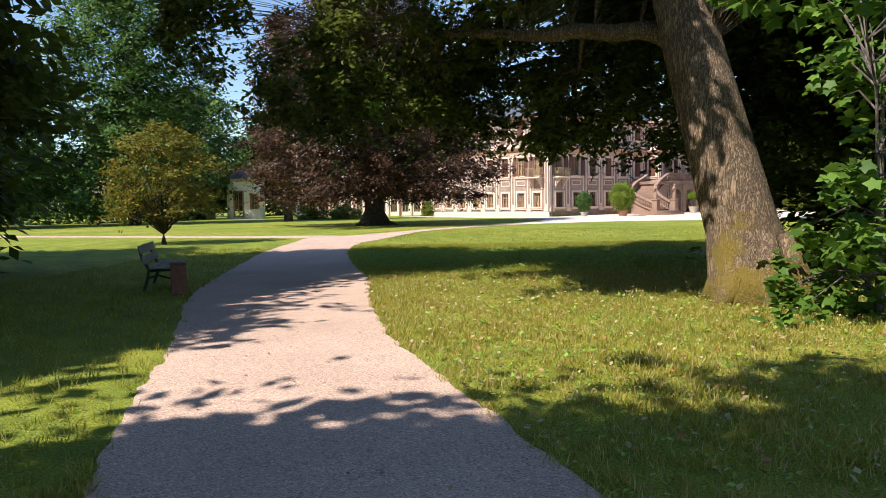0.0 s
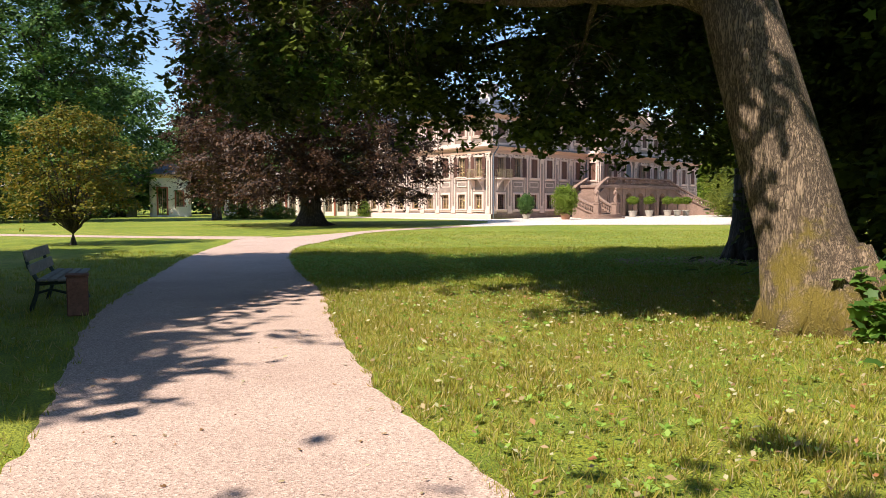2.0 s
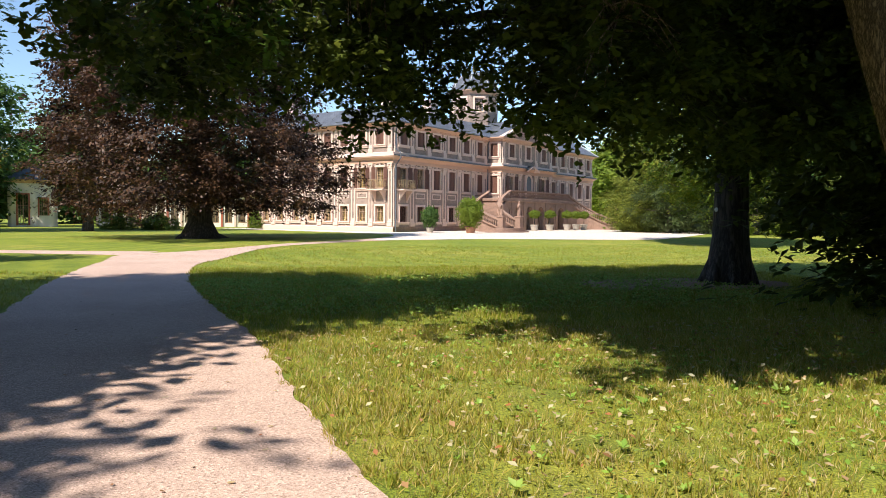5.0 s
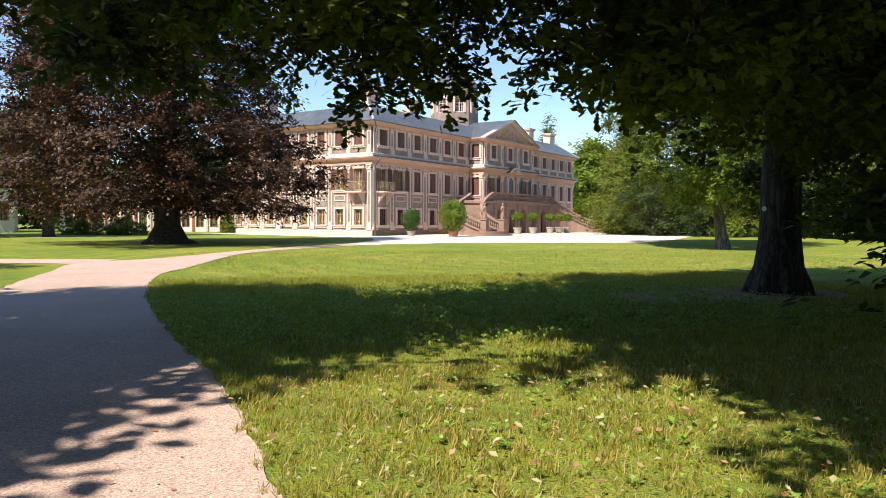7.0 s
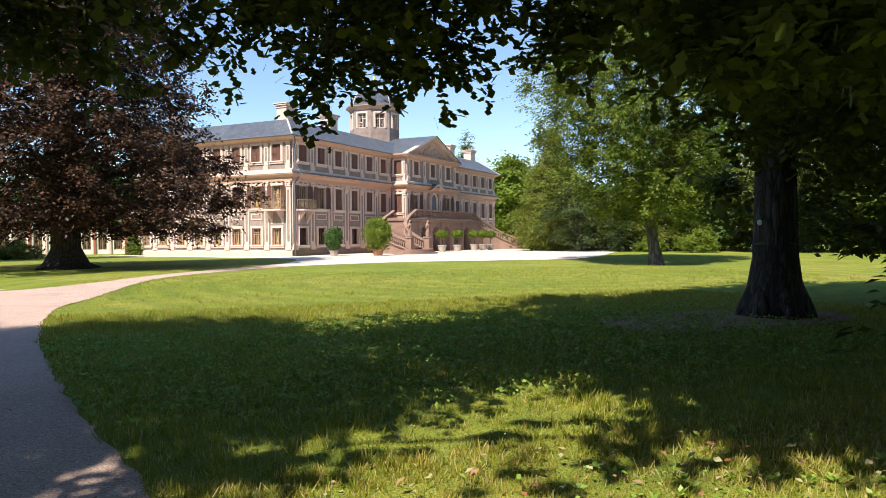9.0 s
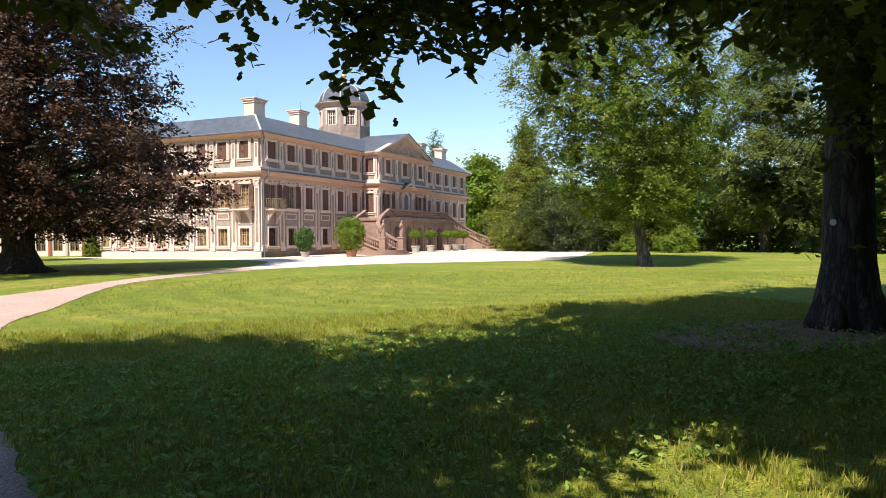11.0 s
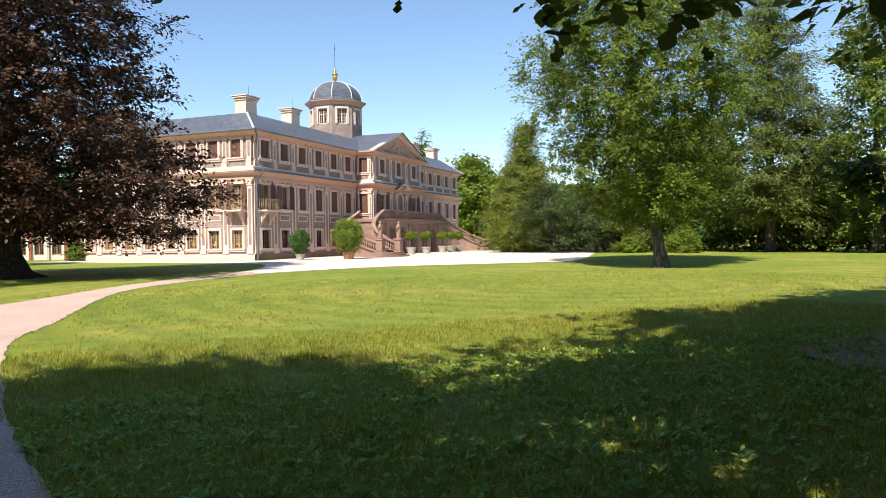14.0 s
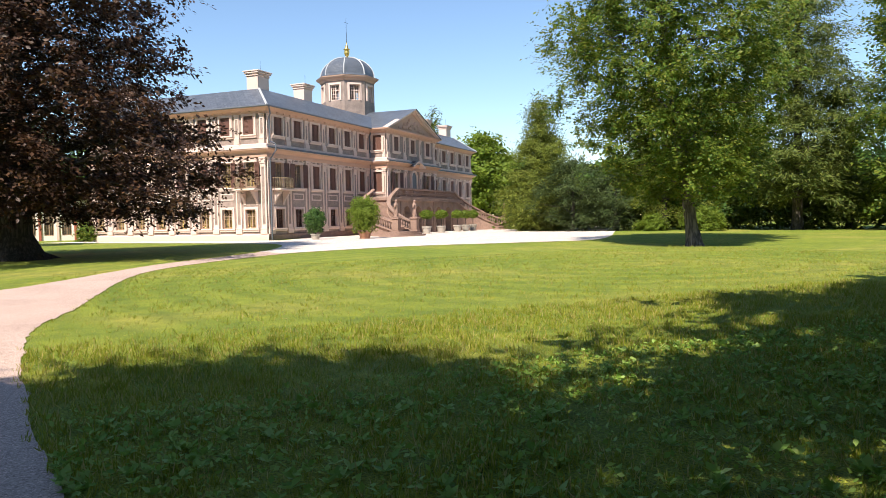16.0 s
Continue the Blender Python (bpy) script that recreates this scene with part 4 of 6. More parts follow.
# ---------------------------------------------------------------- terrace and stairs
def baluster_mesh():
    g = Geo()
    g.turned([(0.07, 0), (0.07, 0.06), (0.04, 0.1), (0.05, 0.16), (0.085, 0.28), (0.07, 0.38), (0.035, 0.5), (0.05, 0.56), (0.065, 0.6), (0.065, 0.66)], 8)
    return g.mesh("baluster", SANDSTONE, smooth=True)


def rail_run(parent, line, gap=0.27):
    """A balustrade along a line of points, its foot at their height."""
    line = [Vector(p) for p in line]
    g = Geo()
    for za, zb, w in ((0.0, 0.12, 0.17), (0.78, 0.93, 0.18)):
        for i in range(len(line) - 1):
            a, b = line[i], line[i + 1]
            d = (b - a).to_2d().normalized()
            s = Vector((-d.y, d.x, 0)) * w
            k = len(g.v)
            for p in (a, b):
                for side_, z in ((-1, za), (1, za), (1, zb), (-1, zb)):
                    g.v.append(tuple(p + s * side_ + Vector((0, 0, z))))
            for j in range(4):
                g.f.append((k + j, k + (j + 1) % 4, k + 4 + (j + 1) % 4, k + 4 + j))
                g.m.append(0)
            g.f += [(k + 3, k + 2, k + 1, k), (k + 4, k + 5, k + 6, k + 7)]
            g.m += [0, 0]
    b = part("balustrade", g.mesh("balustrade", SANDSTONE), parent)
    left = gap / 2
    for a, c in zip(line, line[1:]):
        L = (c - a).to_2d().length
        while left < L:
            p = a.lerp(c, left / L)
            part("baluster", shared("balu", baluster_mesh), b, pose(p.x, p.y, p.z + 0.12))
            left += gap
        left -= L
    return b


def newel_mesh():
    g = Geo()
    g.box(-0.36, 0.36, -0.36, 0.36, 0, 0.2, bev=0.03).box(-0.29, 0.29, -0.29, 0.29, 0.2, 1.15, bev=0.02).box(-0.36, 0.36, -0.36, 0.36, 1.15, 1.3, bev=0.03)
    return g.mesh("newel", SANDSTONE)


def stairs():
    st = thing("terrace_stairs", None, PAL, "red sandstone terrace with arcade and twin curved balustraded stairs", "stairs")
    x0, x1, y0, top = 13.6, LEN - 13.6, -3.7, 3.55
    g = Geo()
    n_arch = 7
    pitch = (x1 - x0) / n_arch
    for i in range(n_arch):
        a, b = x0 + i * pitch, x0 + (i + 1) * pitch
        p, q = a + 0.55, b - 0.55
        r, s = (q - p) / 2, 1.95
        g.poly([(a, y0, 0), (p, y0, 0), (p, y0, s), (p, y0, 3.2), (a, y0, 3.2)])
        g.poly([(q, y0, 0), (b, y0, 0), (b, y0, 3.2), (q, y0, 3.2), (q, y0, s)])
        arc = [(p + r - r * math.cos(t), s + r * math.sin(t)) for t in np.linspace(0, math.pi, 13)]
        for (xa, za), (xb, zb) in zip(arc, arc[1:]):
            g.poly([(xa, y0, za), (xb, y0, zb), (xb, y0, 3.2), (xa, y0, 3.2)])
            g.poly([(xa, y0, za), (xa, y0 + 0.6, za), (xb, y0 + 0.6, zb), (xb, y0, zb)])
        g.poly([(p, y0, 0), (p, y0, s), (p, y0 + 0.6, s), (p, y0 + 0.6, 0)])
        g.poly([(q, y0, 0), (q, y0 + 0.6, 0), (q, y0 + 0.6, s), (q, y0, s)])
        g.box(a + 0.5, p + 0.08, y0 - 0.06, y0 + 0.02, s - 0.1, s + 0.05)
        g.box(q - 0.08, b - 0.5, y0 - 0.06, y0 + 0.02, s - 0.1, s + 0.05)
        if i:
            g.box(a - 0.22, a + 0.22, y0 - 0.07, y0 + 0.02, 0, 3.2)
    g.poly([(x0, y0, 0), (x0, y0, 3.2), (x0, 0, 3.2), (x0, 0, 0)])
    g.poly([(x1, y0, 0), (x1, 0, 0), (x1, 0, 3.2), (x1, y0, 3.2)])
    part("arcade", g.mesh("arcade", SANDSTONE), st)
    f = Geo()
    f.box(x0 - 0.15, x1 + 0.15, y0 - 0.2, -0.02, 3.2, top, bev=0.05)
    part("terrace_floor", f.mesh("terrace_floor", SANDSTONE), st)
    # near-black block: its colour stands in for the shade inside the open arches
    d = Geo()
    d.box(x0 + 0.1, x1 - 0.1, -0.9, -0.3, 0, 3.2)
    part("arcade_back", d.mesh("arcade_back", ARCADE_SHADE), st, None, "near-black backing painted as the shade under the terrace")
    rail_run(st, [(15.7, y0, top), (LEN - 15.7, y0, top)])
    for mirror in (False, True):
        mx = (lambda x: LEN - x) if mirror else (lambda x: x)
        # middle line of the flight, from the terrace down
        mid = smooth_line([(15.6, -2.4), (13.6, -2.6), (11.6, -3.3), (10.2, -4.5), (9.4, -6.0), (9.0, -7.6)], 0.05)
        cum = [0]
        for a, b in zip(mid, mid[1:]):
            cum.append(cum[-1] + (b - a).length)
        n = 18
        inner, outer = [], []
        for i in range(n + 1):
            s = cum[-1] * i / n
            k = min(max(np.searchsorted(cum, s), 1), len(mid) - 1)
            p = mid[k]
            t = (mid[k] - mid[k - 1]).normalized()
            nrm = Vector((-t.y, t.x, 0))
            outer.append(p - nrm * 1.25)
            inner.append(p + nrm * 1.25)
        zs = [top - (top - 0.42) * (i + 1) / n for i in range(n)]
        for i in range(n):
            g = Geo()
            q = [inner[i], inner[i + 1], outer[i + 1], outer[i]]
            q = [(mx(v.x), v.y) for v in q]
            z = zs[i]
            k = len(g.v)
            g.v += [(x, y, 0) for x, y in q] + [(x, y, z) for x, y in q]
            g.f += [(0, 1, 5, 4), (1, 2, 6, 5), (2, 3, 7, 6), (3, 0, 4, 7), (4, 5, 6, 7)]
            g.m += [0] * 5
            part("step", g.mesh("step", SANDSTONE), st)
        ztop = lambda i: zs[min(i, n - 1)]
        for edge in (inner, outer):
            rail_run(st, [(mx(edge[i].x), edge[i].y, ztop(i) + (0.04 if i else 0.1)) for i in range(0, n + 1, 1)])
        # lowest, wider treads
        e = mid[-1]
        for k in range(3):
            g = Geo()
            rr = 1.9 + 0.4 * k
            pts = [(mx(e.x + rr * 1.15 * math.cos(a)), e.y + 0.5 + rr * 0.72 * math.sin(a)) for a in np.linspace(math.pi * 0.9, math.pi * 2.0, 16)]
            z = 0.42 - 0.14 * k
            m = len(pts)
            g.v += [(x, y, 0) for x, y in pts] + [(x, y, z) for x, y in pts]
            g.f += [tuple(range(m, 2 * m)), *[(i, (i + 1) % m, m + (i + 1) % m, m + i) for i in range(m)]]
            g.m += [0] * (m + 1)
            part("step", g.mesh("step", SANDSTONE), st)
        for v in (inner[-1], outer[-1]):
            part("newel", shared("newel", newel_mesh), st, pose(mx(v.x), v.y, 0.3))
            statue(mx(v.x), v.y, 1.6)


def statue(x, y, z):
    g = Geo()
    g.turned([(0.26, 0), (0.28, 0.06), (0.2, 0.1), (0.24, 0.3), (0.19, 0.55), (0.16, 0.75), (0.21, 0.95), (0.24, 1.1), (0.12, 1.22), (0.07, 1.27), (0.11, 1.33), (0.12, 1.42), (0.08, 1.5), (0.01, 1.53)], 12)
    g.tube([(0.2, 0, 1.12), (0.3, -0.12, 0.9), (0.16, -0.24, 0.78)], [0.07, 0.06, 0.04], 7)
    g.tube([(-0.2, 0, 1.12), (-0.28, -0.05, 0.88), (-0.22, -0.12, 0.66)], [0.07, 0.06, 0.04], 7)
    for i, (vx, vy, vz) in enumerate(g.v):
        g.v[i] = (vx + 0.05 * math.sin(vz * 3.2), vy * 0.85 + 0.03 * math.sin(vz * 9 + vx * 20), vz)
    ob = shared("statue", lambda: g.mesh("statue", SANDSTONE, smooth=True))
    thing("statue", ob, PAL @ pose(x, y, z, 0, 0, 200), "weathered red sandstone garden statue on a stair newel", "statue", "statues on the stair newels")


stairs()
dg = Geo()
arc = [(-0.62 * math.cos(t), 5.75 + 0.62 * math.sin(t)) for t in np.linspace(0, math.pi, 13)]
dg.poly([(-0.62, -0.14, 3.6), (0.62, -0.14, 3.6)] + [(x, -0.14, z) for x, z in arc[::-1]])
door = part("door", dg.mesh("door", LEAD), palace, pose(MID, -PROJ, 0), "dark glazed arched terrace door")
dh = Geo()
line = [(-0.72, -0.16, 3.6)] + [(x * 1.16, -0.16, 5.75 + (z - 5.75) * 1.16) for x, z in arc] + [(0.72, -0.16, 3.6)]
dh.tube(line, [0.12] * len(line), 6)
part("surround", dh.mesh("surround", STUCCO), door)
hd = Geo()
n = 14
for i in range(n):
    t0, t1 = -1 + 2 * i / n, -1 + 2 * (i + 1) / n
    f = lambda t: 6.95 + 0.55 * math.cos(t * math.pi / 2) ** 1.5
    hd.poly([(t0 * 1.5, -0.85, f(t0)), (t1 * 1.5, -0.85, f(t1)), (t1 * 1.5, 0.0, f(t1) + 0.1), (t0 * 1.5, 0.0, f(t0) + 0.1)])
    hd.poly([(t0 * 1.5, -0.85, f(t0) - 0.16), (t1 * 1.5, -0.85, f(t1) - 0.16), (t1 * 1.5, -0.85, f(t1)), (t0 * 1.5, -0.85, f(t0))], 1)
    hd.poly([(t0 * 1.5, 0, f(t0) - 0.16), (t1 * 1.5, 0, f(t1) - 0.16), (t1 * 1.5, -0.85, f(t1) - 0.16), (t0 * 1.5, -0.85, f(t0) - 0.16)], 1)
part("door_hood", hd.mesh("door_hood", SLATE, STUCCO), palace, pose(MID, -PROJ, 0), "swept slate hood above the terrace door")


# ---------------------------------------------------------------- trees and shrubs
def prof_round(h):
    return math.sqrt(max(0.0, 1 - (2 * h - 0.85) ** 2 / 1.4)) if h < 1 else 0


def prof_cone(h):
    return max(0.03, (1 - h) ** 0.85) * min(1, 0.55 + h * 3)


def prof_dome(h):
    return max(0.0, 1 - h ** 2.2) * (0.9 + 0.1 * min(1, h * 4))


def prof_beech(h):
    return max(0.05, (1 - h) ** 0.75) * (1.0 if h > 0.08 else 0.85)


def prof_open(h):
    return max(0.05, math.sin(math.pi * min(1, h * 0.86 + 0.12)) ** 0.7)


def cloud(seed, n, boxes):
    """Points spread through boxes (x0, x1, y0, y1, z0, z1, share)."""
    rng = np.random.default_rng(seed)
    tot = sum(b[6] for b in boxes)
    out = [np.c_[rng.uniform(b[0], b[1], k), rng.uniform(b[2], b[3], k), rng.uniform(b[4], b[5], k)] for b in boxes for k in [max(1, int(n * b[6] / tot))]]
    return np.concatenate(out)


tree("copper_beech", -5.35, 53.9, 0, 25, 11.0, 1.9, 0.7, prof_beech, 1500, 200000, 0.19, 0.72, OVAL, OVAL_F, LEAF_BEECH, BARK_DARK,
     "large copper beech with drooping purple-brown foliage on the lawn", limbs=110, seed=3, droop=0.35, flat=0.42, flare=2.2, shell=0.4, near=True)
tree("honey_locust", 26.1, 45.5, -0.4, 19.5, 6.6, 2.8, 0.32, prof_open, 900, 150000, 0.165, 0.5, OVAL, OVAL_F, LEAF_LOCUST, BARK_GREY,
     "airy light-green park tree with feathery foliage on the lawn", limbs=60, seed=5, droop=0.45, flat=0.7, flare=1.8, near=True, shell=0.4, lean=(-1.8, 1.8))
LOW_LEFT = cloud(71, 450, [(4.2, 7.4, 16.8, 19.0, 3.0, 5.4, 2.2), (-3.8, -1.4, 18.4, 19.6, 3.2, 5.0, 2.6), (-1.4, 1.2, 18.6, 19.8, 3.6, 5.3, 2.8), (5.8, 9.0, 17.2, 19.4, 3.8, 6.4, 3), (0.6, 4.6, 16.9, 18.7, 4.1, 6.2, 3), (0.4, 1.5, 17.6, 18.4, 3.3, 3.7, 0.35), (1.5, 3.2, 17.6, 18.4, 3.75, 4.1, 0.4), (-2.4, -0.6, 17.3, 18.7, 4.0, 5.8, 0.9), (-0.6, 1.0, 17.4, 18.8, 3.5, 5.6, 1.3), (3.8, 7.0, 13.9, 17.0, 2.4, 5.2, 3.4)])
LOW_RIGHT = cloud(72, 270, [(10.0, 16.0, 17.5, 23.0, 4.5, 8.0, 2.2), (8.5, 14.0, 15.5, 20.0, 2.6, 6.5, 3), (10.5, 16.0, 19.5, 24.5, 1.3, 6.5, 3), (6.5, 9.0, 17.0, 19.5, 3.2, 6.0, 1.2)])
LOW_LEFT = np.concatenate([LOW_LEFT, [(0.05, 18.3, 2.95), (0.1, 18.35, 3.05), (0.1, 18.3, 3.25), (1.3, 17.9, 3.6), (2.4, 17.6, 3.7)]])
tree("dark_oak", 8.87, 20.75, 0, 13.5, 8.5, 4.5, 0.40, prof_dome, 420, 46000, 0.36, 0.8, OVAL, OVAL_F, LEAF_OAK, BARK_DARK,
     "shady oak with dark trunk and low spreading leafy boughs", limbs=60, seed=7, droop=0.3, flat=0.5, flare=1.6, near=True, near_shape=(OAK, OAK_F),
     boughs=[([(8.87, 20.75, 3.6), (7.4, 19.8, 4.8), (5.0, 18.6, 5.2), (2.5, 17.8, 4.9), (0.0, 17.9, 4.5), (-2.2, 18.1, 4.1)], 0.17, LOW_LEFT, 38000, 0.145),
             ([(8.87, 20.75, 3.8), (10.0, 19.6, 4.8), (11.5, 18.6, 5.2), (13.5, 18.4, 5.0)], 0.16, LOW_RIGHT, 26000, 0.21)],
     bottom=lambda a, b: 5.4 + max(0.0, 6.0 - a) * 0.35, within=lambda a, b, c: b + 0.569 * c < 25.6 + 0.05 * a)
PATH_BOUGH = cloud(73, 215, [(-3.9, 0.4, 15.0, 17.4, 3.45, 4.7, 2.6), (-3.5, 1.5, 14.0, 18.0, 4.3, 7.0, 4), (-6.0, -3.8, 14.5, 17.0, 4.1, 6.8, 1.5), (0.5, 4.5, 12.0, 17.0, 4.9, 7.5, 3), (3.5, 7.0, 8.8, 13.0, 5.3, 8.0, 2)])
HIGH_BOUGH = cloud(75, 130, [(-3.2, 2.0, 13.0, 19.0, 7.5, 12.5, 1)])
# unseen clumps overhead, added to cast shade on the grass right of the path
SHADE_BOUGH = cloud(78, 100, [(-2.3, 0.8, 8.2, 12.0, 6.2, 8.8, 0.55), (-7.0, -4.5, 10.9, 13.2, 6.6, 8.4, 0.12)])
tree("leaning_oak", 4.62, 10.72, 0, 18, 6.5, 6.0, 0.52, prof_dome, 240, 24000, 0.36, 0.8, OVAL, OVAL_F, LEAF_OAK, BARK_OAK,
     "leaning oak with deeply ridged mossy trunk beside the path", limbs=40, seed=9, droop=0.3, flat=0.5, lean=(-3.5, 3.7), flare=1.6, near=True, near_shape=(OAK, OAK_F),
     boughs=[([(4.05, 11.5, 3.85), (3.2, 12.2, 4.3), (1.7, 13.4, 4.5), (0.2, 14.9, 4.9), (-1.6, 16.4, 5.2)], 0.2, PATH_BOUGH, 23000, 0.16),
             # oak leaves in the sun: the sunlight is put in by the brighter maple colour
             ([(-1.6, 16.4, 5.2), (-1.9, 16.4, 4.7), (-2.1, 16.3, 4.3)], 0.03, cloud(76, 16, [(-2.8, -1.4, 15.6, 16.6, 3.7, 4.8, 1)]), 800, 0.15, LEAF_MAPLE_LIT_OAK),
             ([(3.2, 12.8, 6.2), (1.6, 13.6, 8.0), (0.0, 14.8, 9.2), (-2.0, 15.8, 9.8)], 0.16, HIGH_BOUGH, 2600, 0.28),
             ([(3.2, 12.4, 6.4), (1.6, 11.2, 7.2), (-0.8, 10.4, 7.6), (-3.6, 11.2, 7.6), (-5.6, 12.0, 7.5)], 0.12, SHADE_BOUGH, 6200, 0.28),
             ([(2.4, 12.8, 4.4), (2.5, 13.6, 4.1), (2.5, 14.6, 3.5)], 0.05, cloud(77, 46, [(1.6, 3.5, 13.3, 15.3, 2.7, 4.4, 1)]), 5200, 0.15)],
     bottom=lambda a, b: 6.5 + max(0.0, 10.5 - b) * 1.6)
SHADE = "tall dark broadleaf tree shading the path"
tree("shade_tree", -11.9, 13.6, 0, 19, 6.9, 1.2, 0.45, prof_dome, 460, 48000, 0.32, 0.8, OVAL, OVAL_F, LEAF_OAK, BARK_DARK,
     SHADE + " and bench", limbs=50, seed=11, droop=0.35, flat=0.5, shell=0.4, bottom=lambda a, b: 1.3 + max(0.0, (a + 10.0) * 2.2, (a + 0.62 * b) * 4.0))
# this tree and the next stay out of view, placed to shade the left lawn
tree("shade_tree", -13.2, 3.2, 0, 15, 5.3, 4.0, 0.45, prof_dome, 360, 36000, 0.36, 0.8, OVAL, OVAL_F, LEAF_OAK, BARK_DARK, SHADE, limbs=30, seed=14, droop=0.3, flat=0.5, shell=0.4)
tree("shade_tree", -12.8, 8.2, 0, 14, 4.5, 2.6, 0.45, prof_dome, 380, 40000, 0.38, 0.8, OVAL, OVAL_F, LEAF_OAK, BARK_DARK, SHADE, limbs=30, seed=17, droop=0.3, flat=0.5, shell=0.4)
# three unseen trees, added only to block sky light from the left
for tx, ty, sd in ((-19.5, 9.0, 81), (-20.5, 17.5, 82), (-18.0, 1.0, 83)):
    tree("shade_tree", tx, ty, 0, 17, 5.6, 0.6, 0.45, prof_dome, 300, 20000, 0.46, 0.9, OVAL, OVAL_F, LEAF_OAK, BARK_DARK, SHADE, limbs=24, seed=sd, droop=0.3, flat=0.5, shell=0.4)
tree("shade_tree", -4.2, -4.6, 0, 15, 6.3, 5.0, 0.45, prof_dome, 480, 52000, 0.40, 0.7, OVAL, OVAL_F, LEAF_OAK, BARK_DARK, SHADE, limbs=30, seed=12, droop=0.3, flat=0.5, shell=0.4)
tree("turning_shrub", -11.9, 30.6, 0, 4.9, 2.5, 1.1, 0.12, prof_round, 170, 12000, 0.13, 0.30, OVAL, OVAL_F, LEAF_YELLOW, BARK_DARK,
     "many-stemmed shrub with yellowing foliage behind the bench", "shrub", limbs=70, seed=13, droop=0.1, flat=0.5, trunk_top=0.09, flare=1.2, near=True)
tree("dark_hornbeam", 9.8, 15.2, 0, 10.0, 3.7, 0.3, 0.2, prof_round, 360, 44000, 0.22, 0.6, OVAL, OVAL_F, LEAF_OAK, BARK_DARK,
     "dense dark hornbeam thicket behind the leaning oak", limbs=40, seed=15, droop=0.3, flat=0.4, shell=0.4)
tree("dark_hornbeam", 12.6, 11.2, 0, 10.5, 4.2, 0.3, 0.2, prof_round, 320, 34000, 0.24, 0.6, OVAL, OVAL_F, LEAF_OAK, BARK_DARK,
     "dense dark hornbeam thicket behind the young maple", limbs=40, seed=18, droop=0.3, flat=0.4, shell=0.4)
SAP = cloud(74, 80, [(5.9, 7.6, 7.6, 9.8, 0.3, 4.6, 2.5), (4.3, 5.6, 8.0, 9.6, 0.25, 2.0, 3), (4.7, 6.2, 8.2, 10.2, 1.6, 4.4, 3), (3.0, 4.4, 6.6, 7.8, 3.3, 4.2, 1.0), (4.2, 6.5, 8.0, 10.4, 0.1, 0.7, 2)])
tree("maple_sapling", 5.5, 9.3, 0, 4.6, 0.8, 2.5, 0.05, prof_round, 20, 300, 0.15, 0.3, MAPLE, MAPLE_F, LEAF_MAPLE_LIT_OAK, BARK_GREY,
     "young maple with broad sunlit leaves beside the oak trunk", limbs=12, seed=16, near=True, near_shape=(MAPLE, MAPLE_F), flare=1.2,
     boughs=[([(5.5, 9.3, 0.3), (5.3, 9.0, 1.5), (5.0, 8.6, 2.8), (4.2, 7.6, 3.9)], 0.035, SAP, 2600, 0.16)])

